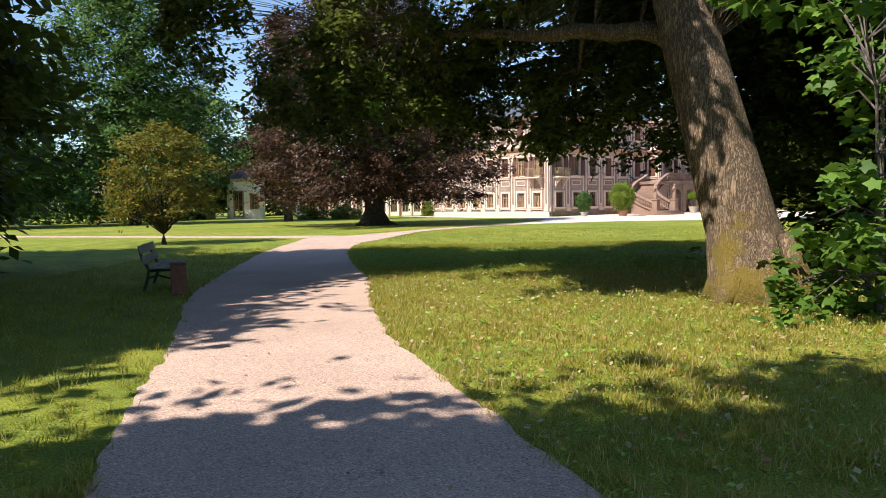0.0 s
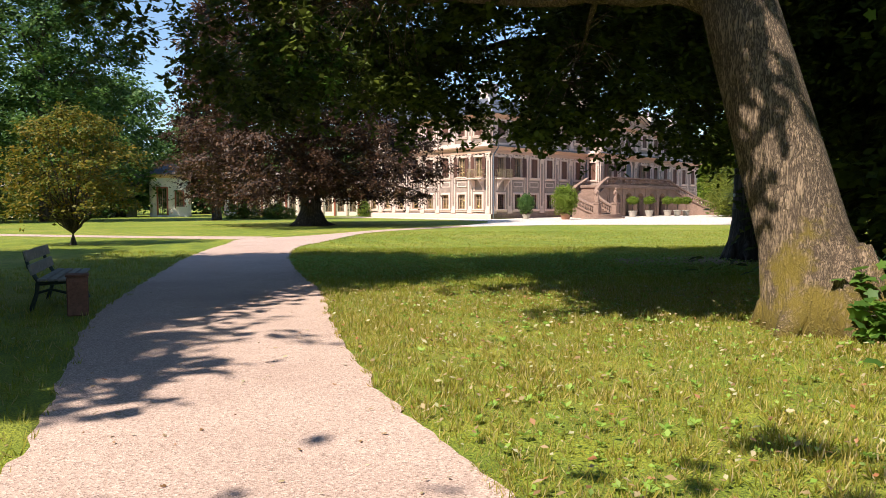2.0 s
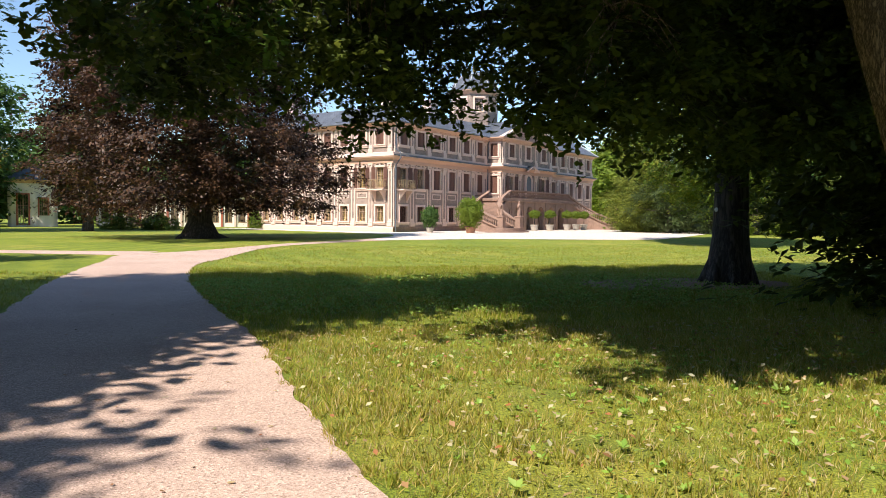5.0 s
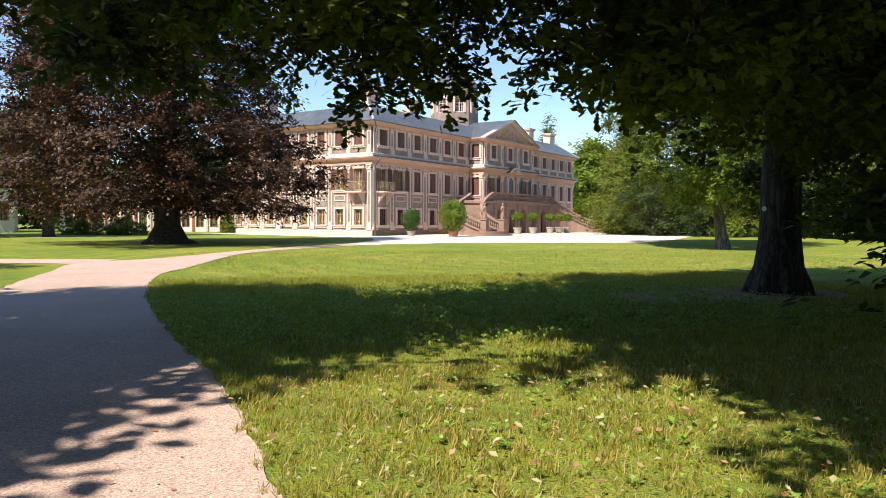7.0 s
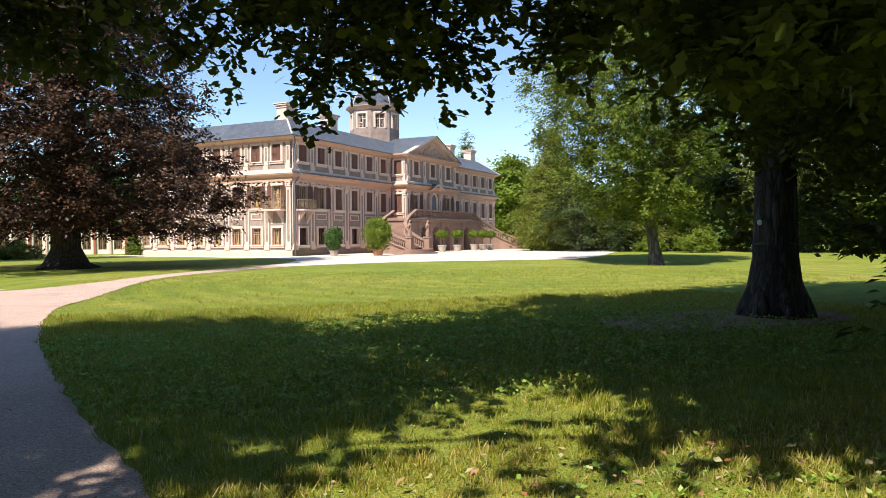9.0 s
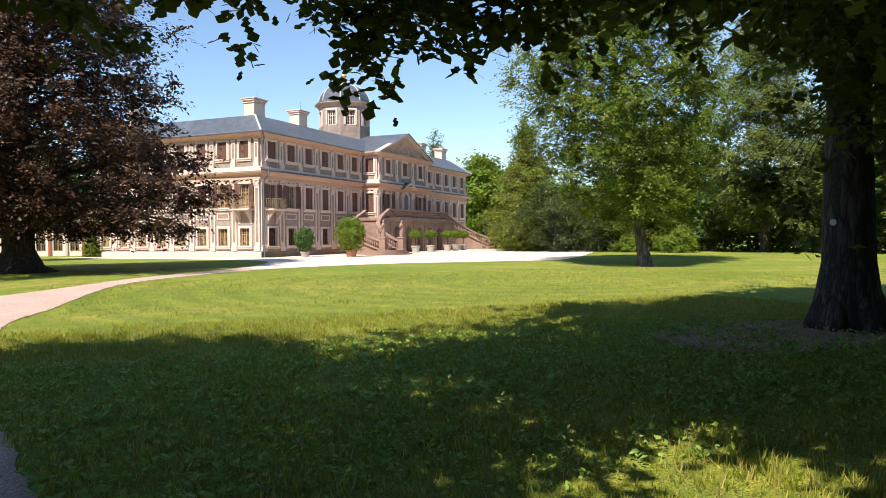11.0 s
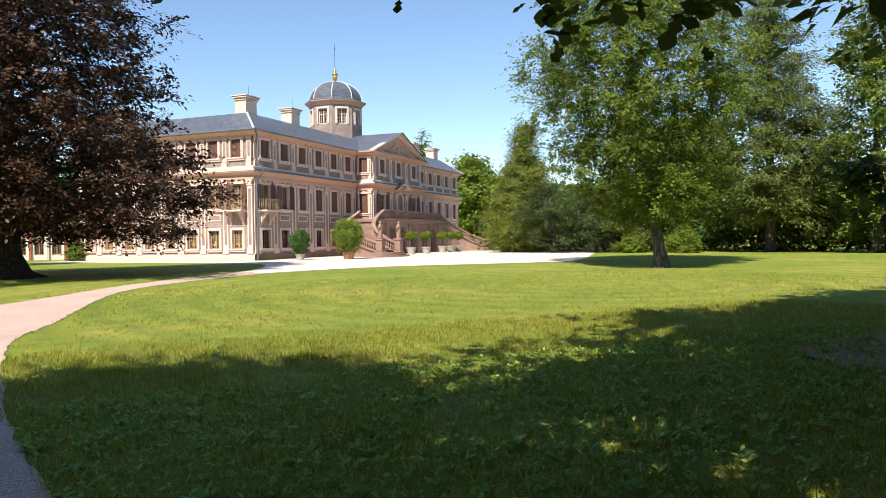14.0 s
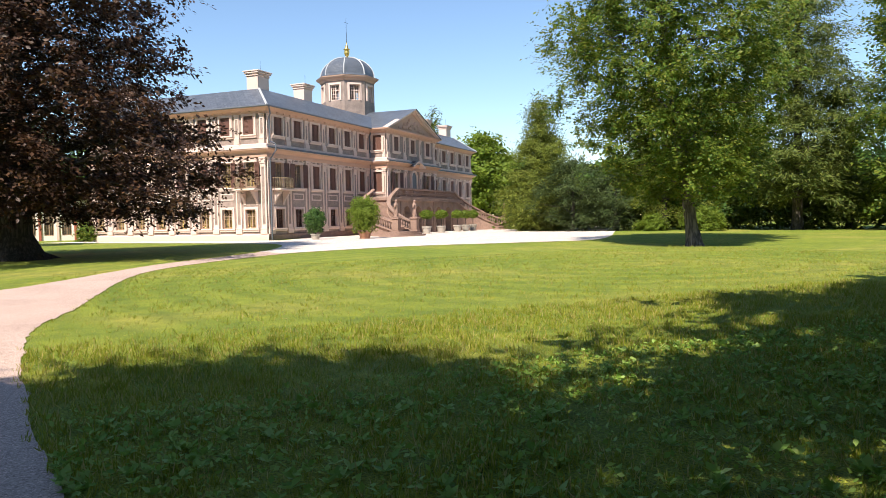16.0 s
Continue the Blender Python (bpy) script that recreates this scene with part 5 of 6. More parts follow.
BACK = [
    # name, x, y, height, radius, low, trunk, profile, clumps, leaves, size, clump, mat, label
    ("thuja", 39.5, 79.5, 14.0, 5.2, 0.3, 0.3, prof_cone, 800, 60000, 0.31, 0.5, LEAF_CONIFER, "broad conical evergreen beyond the forecourt"),
    ("thuja", 43.5, 84.0, 11.0, 4.4, 0.3, 0.3, prof_cone, 340, 22000, 0.38, 0.5, LEAF_CONIFER, "broad conical evergreen beyond the forecourt"),
    ("low_conifer", 39.0, 73.5, 7.2, 3.8, 0.5, 0.25, prof_round, 160, 14000, 0.3, 0.5, LEAF_YEW, "low spreading dark evergreen at the lawn edge"),
    ("low_conifer", 42.5, 71.5, 6.0, 3.6, 0.4, 0.25, prof_round, 160, 14000, 0.3, 0.5, LEAF_YEW, "low spreading dark evergreen at the lawn edge"),
    ("fir", 49.4, 57.4, 27.0, 6.2, 2.4, 0.4, prof_cone, 620, 64000, 0.36, 0.7, LEAF_FIR, "tall ragged fir at the far side of the lawn"),
    ("yew", 45.5, 68.5, 13.0, 4.6, 0.8, 0.35, prof_round, 260, 26000, 0.34, 0.55, LEAF_CONIFER, "spreading olive-green evergreen at the lawn edge"),
    ("yew", 54.0, 56.0, 12.0, 5.0, 0.8, 0.35, prof_round, 220, 16000, 0.38, 0.6, LEAF_FIR, "spreading olive-green evergreen at the lawn edge"),
    ("lime_tree", 50.5, 49.0, 19.0, 3.6, 1.2, 0.4, prof_round, 260, 30000, 0.26, 0.8, LEAF_LOCUST, "tall broadleaf tree with yellowing crown"),
    ("lime_tree", 54.0, 42.0, 18.0, 6.0, 1.0, 0.4, prof_round, 240, 16000, 0.36, 0.8, LEAF_GREEN, "tall dark-green broadleaf tree at the lawn edge"),
    ("lime_tree", 46.0, 33.0, 17.0, 6.0, 0.8, 0.4, prof_round, 240, 16000, 0.36, 0.8, LEAF_GREEN, "tall dark-green broadleaf tree at the lawn edge"),
    ("lime_tree", 40.0, 25.0, 16.0, 6.0, 0.6, 0.4, prof_round, 240, 16000, 0.36, 0.8, LEAF_GREEN, "tall dark-green broadleaf tree at the lawn edge"),
    ("lime_tree", 52.0, 68.0, 13.0, 6.0, 1.0, 0.4, prof_round, 220, 14000, 0.42, 0.8, LEAF_GREEN, "broadleaf tree behind the evergreens"),
    ("chestnut", 60.8, 129.0, 16.0, 6.0, 3.0, 0.5, prof_round, 220, 14000, 0.6, 0.9, LEAF_BRIGHT, "sunlit round-crowned tree beyond the palace"),
    ("chestnut", 67.0, 138.0, 15.0, 7.0, 2.0, 0.5, prof_round, 220, 12000, 0.6, 0.9, LEAF_BRIGHT, "sunlit round-crowned tree beyond the palace"),
    ("chestnut", 56.0, 100.0, 7.0, 5.0, 0.5, 0.3, prof_round, 160, 9000, 0.5, 0.8, LEAF_BRIGHT, "bright green low tree beside the palace"),
    ("spruce", 58.0, 143.2, 22.6, 3.2, 4.0, 0.4, prof_cone, 160, 9000, 0.6, 0.6, LEAF_FIR, "dark spruce behind the palace roof"),
    ("park_tree", -29.5, 69.0, 29.0, 7.8, 1.5, 0.5, prof_round, 640, 54000, 0.36, 0.9, LEAF_GREEN, "tall green broadleaf tree across the lawn"),
    ("park_tree", -40.0, 62.0, 16.0, 8.5, 1.5, 0.5, prof_round, 380, 24000, 0.45, 0.9, LEAF_GREEN, "tall green broadleaf tree across the lawn"),
    ("park_tree", -45.0, 110.0, 22.0, 10.0, 1.0, 0.5, prof_round, 260, 14000, 0.7, 1.1, LEAF_GREEN, "distant green tree behind the white garden house"),
    ("park_tree", -28.0, 122.0, 17.0, 10.0, 1.0, 0.5, prof_round, 260, 14000, 0.7, 1.1, LEAF_GREEN, "distant green tree behind the white garden house"),
    ("park_tree", -10.0, 128.0, 14.0, 10.0, 1.0, 0.5, prof_round, 220, 12000, 0.7, 1.1, LEAF_GREEN, "distant green tree behind the white garden house"),
    ("park_tree", -31.0, 92.0, 17.0, 6.0, 1.0, 0.5, prof_round, 260, 16000, 0.5, 0.9, LEAF_GREEN, "distant green tree behind the white garden house"),
    ("copper_beech", -15.6, 72.0, 20.0, 3.6, 2.5, 0.4, prof_round, 260, 18000, 0.34, 0.7, LEAF_BEECH, "slender copper-leaved tree before the garden house"),
]
for i, (nm, x, y, h, r, low, tk, pf, cl, lv, sz, cs, mt, lb) in enumerate(BACK):
    layered = "fir" == nm
    con = pf is prof_cone or "yew" in nm or "conifer" in nm
    tree(nm, x, y, 0, h, r, low, tk, pf, cl, lv, sz, cs, SPRAY if con else OVAL, OVAL_F, mt, BARK_DARK, lb,
         "evergreen" if con else "tree", limbs=30, seed=20 + i, shell=0.4, droop=0.45 if con else 0.2, flat=0.22 if layered else 0.5, flare=1.3)

for i, (x, y, h, r) in enumerate([(44.1, 61.9, 2.1, 2.2), (42.6, 66.8, 1.5, 1.4), (-14.5, 80.0, 2.4, 2.2), (-11.0, 79.0, 1.6, 2.0), (-2.0, 88.5, 2.2, 1.1)]):
    tree("round_shrub", x, y, 0, h, r, 0.05, 0.06, prof_dome, 90, 7000, 0.16, 0.22, OVAL, OVAL_F, LEAF_BRIGHT if i < 2 else LEAF_LOCUST, BARK_DARK,
         "low rounded bright green shrub on the lawn", "shrub", limbs=20, seed=60 + i, droop=0.1, flat=0.7, trunk_top=0.5, flare=1.1)


def hedge(name, pts, height, depth, leaves, mat, label, seed):
    """A dense belt of undergrowth along a line."""
    rng = np.random.default_rng(seed)
    line = smooth_line(pts, 0.5)
    k = rng.integers(0, len(line), leaves)
    base = np.array([(p.x, p.y) for p in line])[k]
    pos = np.c_[base + rng.normal(size=(leaves, 2)) * depth * 0.5, height * rng.random(leaves) ** 0.8]
    pos[:, 2] *= 0.75 + 0.35 * np.array([noise.noise((a * 0.25, b * 0.25, seed)) for a, b in pos[:, :2]])
    nor = rng.normal(size=(leaves, 3)) * 0.6 + np.array([0.0, -0.3, 0.8])
    nor /= np.linalg.norm(nor, axis=1)[:, None]
    ob = new(name, leaf_mesh(name, pos, nor, rng.normal(size=(leaves, 3)), 0.42 * (0.6 + 0.8 * rng.random(leaves)), OVAL, OVAL_F, mat))
    return tagged(ob, label, "undergrowth", kind="stuff")


hedge("undergrowth", [(44, 92), (46, 76), (51, 64), (53, 52), (53, 42), (48, 28), (42, 18)], 4.5, 2.5, 34000, LEAF_OAK, "dark dense undergrowth along the wood's edge", 1)
hedge("undergrowth", [(-60, 78), (-45, 76), (-34, 82), (-34, 96)], 5.0, 2.5, 18000, LEAF_GREEN, "green undergrowth beneath the park trees", 2)


def wood():
    """The far belt of trees that closes the park."""
    rng = np.random.default_rng(8)
    n = 36000
    a = rng.random(n) * 2 * math.pi
    r = 165 + rng.normal(size=n) * 6
    top = np.array([15 + 5 * noise.noise((math.cos(t) * 9, math.sin(t) * 9, 2.0)) for t in a])
    pos = np.c_[10 + r * np.cos(a), 50 + r * np.sin(a), top * rng.random(n) ** 0.7]
    nor = rng.normal(size=(n, 3)) * 0.6 + np.c_[-np.cos(a), -np.sin(a), np.ones(n) * 0.6]
    nor /= np.linalg.norm(nor, axis=1)[:, None]
    ob = new("far_wood", leaf_mesh("far_wood", pos, nor, rng.normal(size=(n, 3)), 2.8 * (0.6 + 0.8 * rng.random(n)), OVAL, OVAL_F, LEAF_GREEN))
    tagged(ob, "distant belt of green park trees", "wood", kind="stuff")


wood()

# ---------------------------------------------------------------- garden house
def garden_house():
    h = thing("garden_house", None, pose(-25.1, 91.5, 0, 0, 0, 14), "low white garden pavilion with hipped roof and red-framed windows", "pavilion")
    w = wall_holes(4.6, 5.0, [(0.9, 1.9, 0.2, 3.4), (2.9, 3.7, 1.2, 3.0)], 0.3)
    w.materials[0] = WHITE_WALL
    part("wall", w, h, pose(-2.3, 0, 0))
    s = wall_holes(5.0, 5.0, [(1.2, 2.2, 1.2, 3.2), (3.2, 4.2, 1.2, 3.2)], 0.3)
    s.materials[0] = WHITE_WALL
    part("wall", s, h, pose(2.3, 0.0, 0, 0, 0, 90))
    part("wall", s, h, pose(-2.3, 5.0, 0, 0, 0, -90))
    for x, z, ww, hh in ((-0.9, 0.2, 1.0, 3.2), (1.0, 1.2, 0.8, 1.8)):
        g = Geo()
        b = 0.14
        g.box(-ww / 2 - b, -ww / 2, -0.06, 0.1, 0, hh).box(ww / 2, ww / 2 + b, -0.06, 0.1, 0, hh).box(-ww / 2 - b, ww / 2 + b, -0.06, 0.1, hh, hh + b)
        f = part("window", g.mesh("window", RED_TRIM), h, pose(x, 0, z), "red painted frame")
        part("sash", sash_mesh(ww, hh), f)
        part("pane", pane_mesh(ww, hh), f)
    g = Geo()
    g.poly([(-2.8, -0.5, 5.0), (2.8, -0.5, 5.0), (0.4, 2.5, 6.4), (-0.4, 2.5, 6.4)])
    g.poly([(2.8, -0.5, 5.0), (2.8, 5.5, 5.0), (0.4, 2.5, 6.4)])
    g.poly([(2.8, 5.5, 5.0), (-2.8, 5.5, 5.0), (-0.4, 2.5, 6.4), (0.4, 2.5, 6.4)])
    g.poly([(-2.8, 5.5, 5.0), (-2.8, -0.5, 5.0), (-0.4, 2.5, 6.4)])
    g.poly([(-2.8, 5.5, 4.98), (2.8, 5.5, 4.98), (2.8, -0.5, 4.98), (-2.8, -0.5, 4.98)])
    part("roof", uv_slopes(g.mesh("roof", SLATE)), h)
    e = moulding(4.6, [(0, 4.6), (0.2, 4.65), (0.35, 4.85), (0.4, 4.97), (0, 4.97)], PINK)
    part("cornice", e, h, pose(-2.3, 0, 0))

    k = thing("arcaded_wing", None, pose(-29.3, 92.5, 0, 0, 0, 14), "low white arcaded garden wing with brown tiled roof", "garden wing")
    g = Geo()
    L = 14.0
    for i in range(10):
        a, b = -L + i * 1.4, -L + (i + 1) * 1.4
        p, q = a + 0.25, b - 0.25
        r, s = (q - p) / 2, 2.2
        g.poly([(a, 0, 0), (p, 0, 0), (p, 0, 3.4), (a, 0, 3.4)])
        g.poly([(q, 0, 0), (b, 0, 0), (b, 0, 3.4), (q, 0, 3.4)])
        arc = [(p + r - r * math.cos(t), s + r * math.sin(t)) for t in np.linspace(0, math.pi, 9)]
        for (xa, za), (xb, zb) in zip(arc, arc[1:]):
            g.poly([(xa, 0, za), (xb, 0, zb), (xb, 0, 3.4), (xa, 0, 3.4)])
            g.poly([(xa, 0, za), (xa, 0.25, za), (xb, 0.25, zb), (xb, 0, zb)])
        g.poly([(p, 0, 0), (p, 0, s), (p, 0.25, s), (p, 0.25, 0)])
        g.poly([(q, 0, 0), (q, 0.25, 0), (q, 0.25, s), (q, 0, s)])
        g.poly([(p, 0.25, 0), (q, 0.25, 0), (q, 0.25, 3.3), (p, 0.25, 3.3)])
    part("wall", g.mesh("wall", WHITE_WALL), k)
    r = Geo()
    r.poly([(-L - 0.3, -0.5, 3.4), (1.8, -0.5, 3.4), (1.8, 3.5, 5.2), (-L - 0.3, 3.5, 5.2)])
    r.poly([(-L - 0.3, 7.5, 3.4), (-L - 0.3, 3.5, 5.2), (1.8, 3.5, 5.2), (1.8, 7.5, 3.4)])
    r.box(-L - 0.3, 1.8, -0.5, 7.5, 3.3, 3.39)
    part("roof", uv_slopes(r.mesh("roof", TILE_ROOF)), k)

    o = thing("orangery", None, pose(-20.0, 97.5, 0, 0, 0, -2), "long white garden gallery with red posts behind the beech", "orangery")
    L, n = 26.0, 17
    hw = wall_holes(L, 4.2, [(0.35 + i * L / n, L / n - 0.35 + i * L / n, 0.5, 3.2) for i in range(n)], 0.3)
    hw.materials[0] = WHITE_WALL
    part("wall", hw, o)
    for i in range(n):
        g = Geo()
        x = i * L / n
        g.box(x - 0.12, x + 0.12, -0.15, 0.0, 0, 4.0, bev=0.02)
        part("post", g.mesh("post", RED_TRIM if i % 2 else STUCCO), o)
        x += L / n / 2
        part("sash", shared("or_s", lambda: sash_mesh(L / n - 0.7, 2.7)), o, pose(x, 0, 0.5))
        part("pane", shared("or_p", lambda: pane_mesh(L / n - 0.7, 2.7)), o, pose(x, 0, 0.5)).visible_shadow = False
    r = Geo()
    r.poly([(-0.4, -0.6, 4.2), (L + 0.4, -0.6, 4.2), (L + 0.4, 3.0, 5.6), (-0.4, 3.0, 5.6)])
    r.poly([(-0.4, 6.6, 4.2), (-0.4, 3.0, 5.6), (L + 0.4, 3.0, 5.6), (L + 0.4, 6.6, 4.2)])
    r.box(-0.4, L + 0.4, -0.6, 6.6, 4.1, 4.19)
    part("roof", uv_slopes(r.mesh("roof", TILE_ROOF)), o)
    b = Geo()
    b.box(0, L, 5.8, 6.2, 0, 4.1)
    part("back_wall", b.mesh("back_wall", WHITE_WALL), o)


garden_house()


# ---------------------------------------------------------------- bench, bin, tubs
def bench():
    b = thing("park_bench", None, pose(-5.55, 13.9, 0, 0, 0, 105), "weathered wooden park bench with dark iron legs beside the path", "bench")
    for s in (-0.72, 0.72):
        g = Geo()
        g.tube([(s, -0.42, 0), (s, -0.36, 0.22), (s, -0.40, 0.41)], [0.03, 0.028, 0.03], 6)
        g.tube([(s, 0.16, 0), (s, 0.08, 0.25), (s, 0.06, 0.42), (s, 0.17, 0.62), (s, 0.22, 0.84)], [0.03, 0.028, 0.03, 0.026, 0.02], 6)
        g.tube([(s, -0.40, 0.40), (s, 0.06, 0.38)], [0.028, 0.028], 6)
        g.tube([(s, -0.36, 0.22), (s, -0.1, 0.3), (s, 0.08, 0.25)], [0.02] * 3, 6)
        part("leg", g.mesh("leg", BENCH_IRON), b)
    for i in range(4):
        g = Geo()
        g.box(-0.92, 0.92, -0.44 + i * 0.125, -0.335 + i * 0.125, 0.42 + 0.004 * i, 0.455 + 0.004 * i, bev=0.008)
        part("seat_slat", g.mesh("seat_slat", BENCH_WOOD), b)
    for i in range(2):
        g = Geo()
        g.box(-0.92, 0.92, -0.018, 0.018, 0, 0.15, bev=0.008)
        part("back_slat", g.mesh("back_slat", BENCH_WOOD), b, pose(0, 0.10 + 0.05 * i, 0.52 + 0.19 * i, -14))


bench()
g = Geo()
g.box(-0.13, 0.13, -0.13, 0.13, 0, 0.53, bev=0.02).box(-0.145, 0.145, -0.145, 0.145, 0.53, 0.56, bev=0.012).box(-0.08, 0.08, -0.14, -0.12, 0.4, 0.47)
bn = thing("litter_bin", g.mesh("litter_bin", RUST), pose(-4.72, 12.75, 0, 0, 0, 20), "small square rusty brown litter bin beside the bench", "litter bin")


def tub(name, lx, ly, r, h, crown_r, crown_h, mat, leaf, label, stem=0.0, seed=0, group=""):
    root = thing(name, None, PAL @ pose(lx, ly, 0.016), label, "potted plant", group)
    g = Geo()
    g.turned([(r * 0.72, 0), (r * 0.74, 0.03), (r * 0.95, h * 0.8), (r * 1.06, h * 0.82), (r * 1.08, h), (r * 0.95, h), (r * 0.93, h * 0.9)], 16)
    part("pot", g.mesh("pot", mat, smooth=False), root)
    s = Geo()
    s.tube([(0, 0, h * 0.7), (0.02, 0, h + stem * 0.5), (0, 0, h + stem + crown_h * 0.5)], [0.05, 0.04, 0.02], 7)
    rng = np.random.default_rng(seed)
    n = int(9000 * crown_r)
    d = rng.normal(size=(n, 3))
    d /= np.linalg.norm(d, axis=1)[:, None]
    rad = 0.35 + 0.75 * rng.random(n) ** 0.6
    rad *= 0.95 + 0.55 * np.array([noise.noise(Vector(v) * 3.4 + Vector((seed, 0, 0))) for v in d])
    pos = np.c_[d[:, 0] * rad * crown_r, d[:, 1] * rad * crown_r, h + stem + crown_h / 2 + d[:, 2] * rad * crown_h / 2]
    part("stem", s.mesh("stem", BARK_DARK), root)
    nor = d + rng.normal(size=(n, 3)) * 0.5
    nor /= np.linalg.norm(nor, axis=1)[:, None]
    part("foliage", leaf_mesh("foliage", pos, nor, rng.normal(size=(n, 3)) + np.array([0, 0, 0.6]), 0.14 * (0.6 + 0.8 * rng.random(n)), OVAL, OVAL_F, leaf), root)


tub("potted_oleander", 0.83, -3.75, 0.38, 0.45, 0.72, 1.75, STONE_TUB, LEAF_GREEN, "loose green oleander in a grey stone tub", 0.1, 1)
tub("potted_laurel", 2.16, -7.35, 0.5, 0.55, 1.12, 2.6, TERRACOTTA, LEAF_BRIGHT, "large rounded bright green bush in a terracotta tub", 0.0, 2)
for i, lx in enumerate((17.1, 20.8, 25.3, 27.8, 30.1)):
    tub("potted_standard", lx, -6.0, 0.45, 0.7, 0.55, 0.75, STONE_TUB, LEAF_BRIGHT, "small clipped standard tree in a pale stone pot", 0.75, 10 + i, "clipped trees before the arcade")

g = Geo()
for i in range(40):
    a = 2 * math.pi * i / 40
    r = 1.75 + 0.5 * noise.noise((math.cos(a) * 2, math.sin(a) * 2, 5.0)) + 0.25 * noise.noise((math.cos(a) * 7, math.sin(a) * 7, 1.0))
    g.v.append((7.7 + r * 1.5 * math.cos(a), 20.7 + r * 0.8 * math.sin(a), 0.02))
g.f, g.m = [tuple(range(40))], [0]
tagged(new("ground_bare", g.mesh("ground_bare", SOIL)), "bare reddish soil round the shady oak", "soil", kind="structure")
g = Geo()
g.turned([(0.0, -0.01), (0.045, -0.01), (0.052, 0.0), (0.045, 0.01), (0.0, 0.01)], 16)
thing("tree_tag", g.mesh("tree_tag", WHITE_TAG), look((8.46, 20.72, 1.70), (2.0, 19.0, 1.70)), "small round white number tag nailed to the trunk", "tag")


# ---------------------------------------------------------------- grass
def on_path(x, y, ragged=0.0):
    l = np.interp(y, [p[1] for p in LEFT_EDGE], [p[0] for p in LEFT_EDGE])
    r = np.interp(y, [p[1] for p in RIGHT_EDGE], [p[0] for p in RIGHT_EDGE])
    k = ragged * np.array([noise.noise((a * 5.0, b * 5.0, 3.0)) for a, b in zip(x, y)]) if ragged else 0.0
    return (x > l + 0.02 + k) & (x < r - 0.02 - k)


def grass(name, n, x0, x1, y0, y1, size, label, seed, density=None, shape=BLADE, mat=GRASS, spread=0.7):
    rng = np.random.default_rng(seed)
    # blades stand in tufts and lean away from the tuft's middle
    per = 7
    tx, ty = rng.uniform(x0, x1, n // per), rng.uniform(y0, y1, n // per)
    fan = rng.normal(size=(len(tx), per, 2))
    reach = size * 0.3
    x, y = (tx[:, None] + fan[:, :, 0] * reach).ravel(), (ty[:, None] + fan[:, :, 1] * reach).ravel()
    fan = fan.reshape(-1, 2)
    keep = ~on_path(x, y, 0.16)
    if density:
        keep &= rng.random(len(x)) < density(x, y)
    x, y, fan = x[keep], y[keep], fan[keep]
    m = len(x)
    tall = np.array([0.85 + 0.45 * noise.noise((a * 0.8, b * 0.8, seed)) + 0.4 * noise.noise((a * 4.1, b * 4.1, seed)) for a, b in zip(x, y)])
    up = np.c_[rng.normal(size=(m, 2)) * spread * 0.5 + fan * spread * 0.6, np.ones(m)]
    nor = np.c_[fan + rng.normal(size=(m, 2)) * 0.7, 0.5 * np.ones(m)]
    nor /= np.linalg.norm(nor, axis=1)[:, None]
    s = size * (0.5 + 0.8 * rng.random(m)) * np.clip(tall, 0.4, 1.2)
    ob = new(name, leaf_mesh(name, np.c_[x, y, np.zeros(m) - 0.005], nor, up, s, shape, BLADE_F, mat))
    return tagged(ob, label, "grass", kind="stuff")


grass("verge_grass", 205000, -2.2, 7.5, 2.4, 15.4, 0.082, "long sunlit yellow-green grass along the path", 1, mat=VERGE, spread=0.9)
grass("lawn_grass", 185000, -3.6, 12.0, 14.9, 27.0, 0.085, "short green lawn grass in the shade", 2, density=lambda a, b: 1.0 - 0.93 * (((a - 7.7) / 2.6) ** 2 + ((b - 20.7) / 1.4) ** 2 < 1.0))
grass("lawn_grass", 62000, -3.6, 22.0, 27.0, 42.0, 0.07, "short sunlit lawn grass", 4)
grass("lawn_grass", 60000, -9.0, -1.2, 1.5, 26.0, 0.09, "short green lawn grass beside the path", 3)


def scatter(name, n, x0, x1, y0, y1, size, shape, faces, mat, label, category, seed, z=0.02, path_too=False, tilt=0.35):
    rng = np.random.default_rng(seed)
    x, y = rng.uniform(x0, x1, n), rng.uniform(y0, y1, n)
    keep = np.ones(n, bool) if path_too else ~on_path(x, y)
    x, y = x[keep], y[keep]
    m = len(x)
    nor = np.c_[rng.normal(size=(m, 2)) * tilt, np.ones(m)]
    nor /= np.linalg.norm(nor, axis=1)[:, None]
    ob = new(name, leaf_mesh(name, np.c_[x, y, z + 0.04 * rng.random(m) * (not path_too)], nor, rng.normal(size=(m, 3)), size * (0.5 + rng.random(m)), shape, faces, mat))
    return tagged(ob, label, category, kind="stuff")


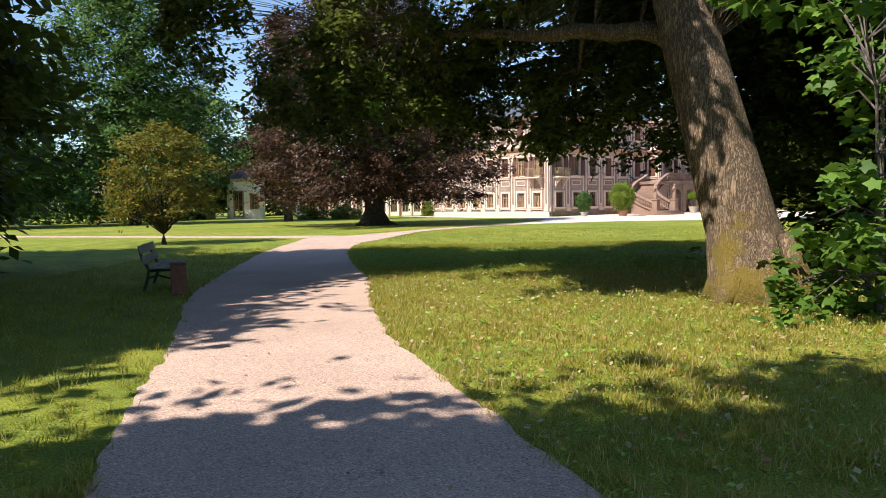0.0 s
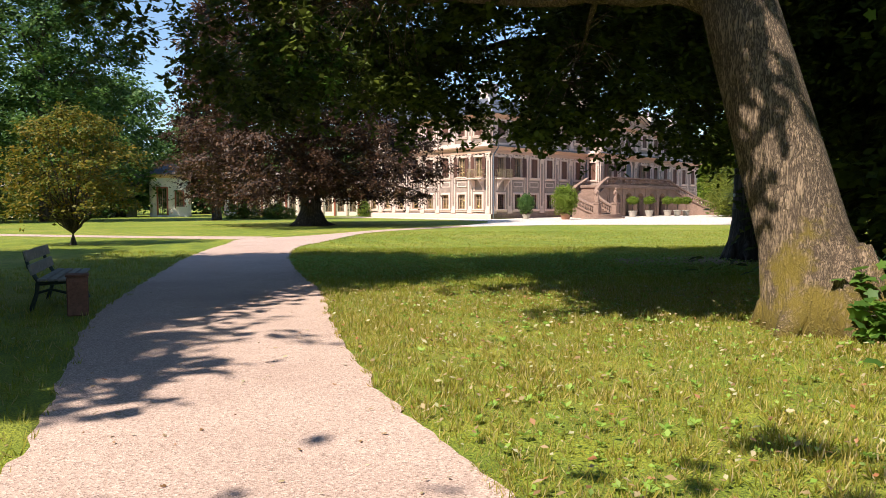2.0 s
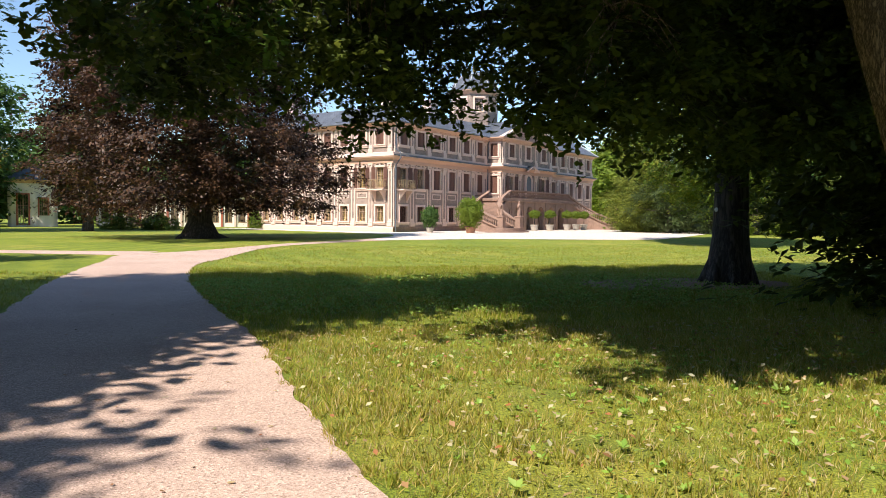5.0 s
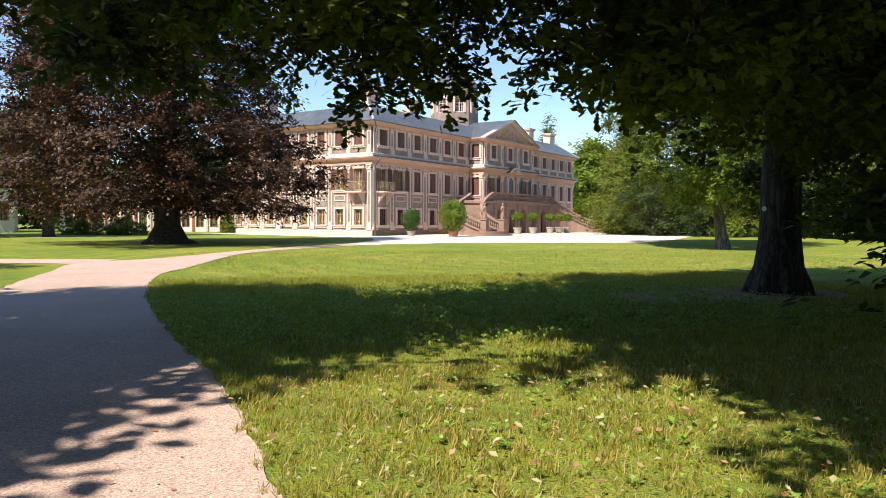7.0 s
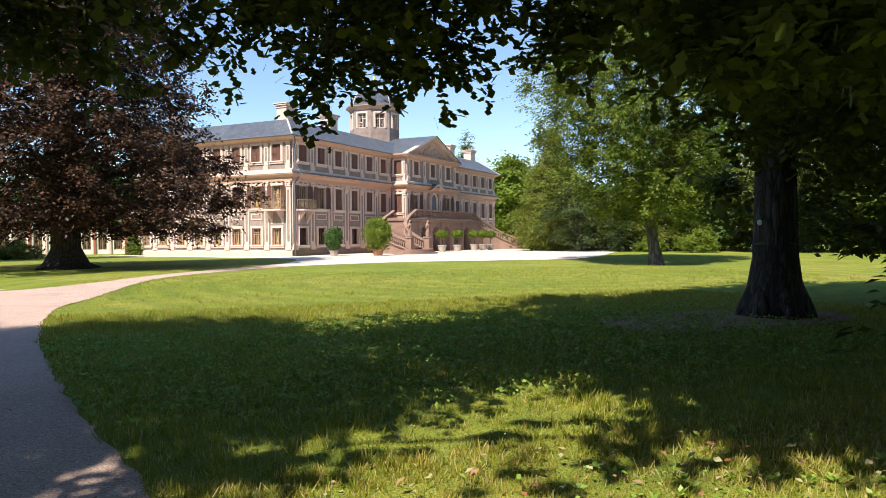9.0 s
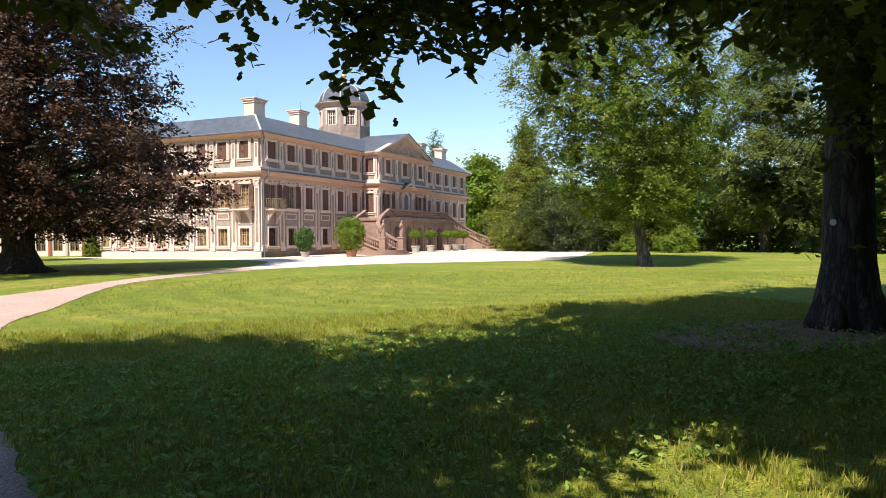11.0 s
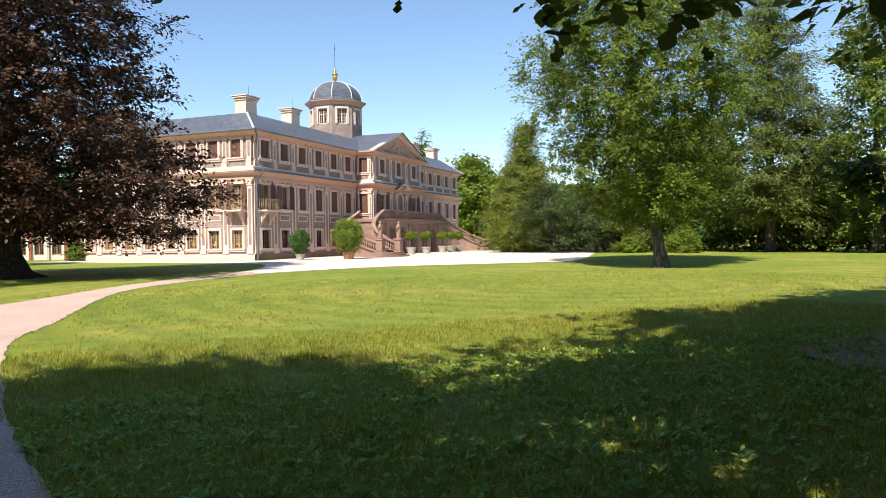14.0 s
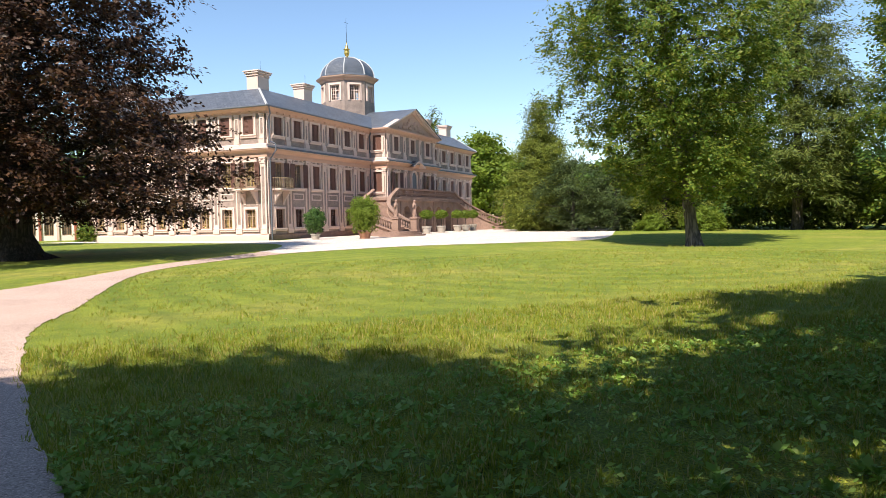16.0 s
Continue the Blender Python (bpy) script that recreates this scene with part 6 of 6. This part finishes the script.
def rosettes(name, n, x0, x1, y0, y1, size, label, seed):
    """Low plants of the lawn: each a ring of broad leaves that stand out of the grass."""
    rng = np.random.default_rng(seed)
    x, y = rng.uniform(x0, x1, n), rng.uniform(y0, y1, n)
    thick = np.array([noise.noise((a * 0.7, b * 0.7, seed)) + 0.5 * noise.noise((a * 2.3, b * 2.3, seed)) for a, b in zip(x, y)])
    keep = ~on_path(x, y) & (thick > -0.25)
    x, y = x[keep], y[keep]
    m, k = len(x), 6
    a = rng.random((m, 1)) * 6.28 + np.arange(k) * 6.28 / k + rng.normal(size=(m, k)) * 0.3
    lift = 0.35 + 0.5 * rng.random((m, k))
    tip = np.stack([np.cos(a), np.sin(a), lift], 2).reshape(-1, 3)
    nor = np.stack([-np.cos(a) * lift, -np.sin(a) * lift, np.ones_like(a)], 2).reshape(-1, 3) + rng.normal(size=(m * k, 3)) * 0.25
    nor /= np.linalg.norm(nor, axis=1)[:, None]
    s = (size * (0.6 + 0.8 * rng.random((m, 1))) * (0.7 + 0.5 * rng.random((m, k)))).reshape(-1)
    root = np.repeat(np.c_[x, y, 0.015 + 0.03 * rng.random(m)], k, axis=0)
    ob = new(name, leaf_mesh(name, root, nor, tip, s, OVAL, OVAL_F, CLOVER))
    return tagged(ob, label, "herbs", kind="stuff")


rosettes("ground_herbs", 1900, -3.0, 7.5, 17.3, 23.0, 0.07, "broad-leaved herbs growing in tufts through the shaded lawn", 31)
rosettes("ground_herbs", 500, -0.5, 6.5, 6.0, 15.0, 0.05, "broad-leaved herbs growing in tufts through the sunlit grass", 32)
scatter("ground_herbs", 14000, -3.0, 9.0, 16.6, 23.2, 0.045, OVAL, OVAL_F, CLOVER, "low broad-leaved herbs growing through the lawn", "herbs", 5, 0.045, False, 0.8)
scatter("ground_herbs", 3500, 0.0, 7.0, 2.5, 15.5, 0.038, OVAL, OVAL_F, CLOVER, "low broad-leaved herbs growing through the grass", "herbs", 6, 0.06)
scatter("fallen_leaves", 3600, -1.8, 7.0, 2.0, 15.0, 0.05, OVAL, OVAL_F, LITTER, "dry brown and pale leaves fallen on the grass", "fallen leaves", 7, 0.07)
scatter("path_litter", 800, -5.0, 1.2, 2.0, 20.0, 0.035, OAK, OAK_F, LITTER, "small dry leaves scattered on the gravel path", "fallen leaves", 8, 0.022, True, 0.2)
grass("dry_stems", 500, -1.8, 6.5, 12.6, 15.0, 0.24, "tall dry grass stems at the edge of the shade", 21, shape=STEM, mat=VERGE, spread=0.45)
grass("dry_stems", 260, -1.0, 7.0, 5.0, 12.4, 0.22, "scattered dry grass stems in the verge", 22, shape=STEM, mat=VERGE, spread=0.45)
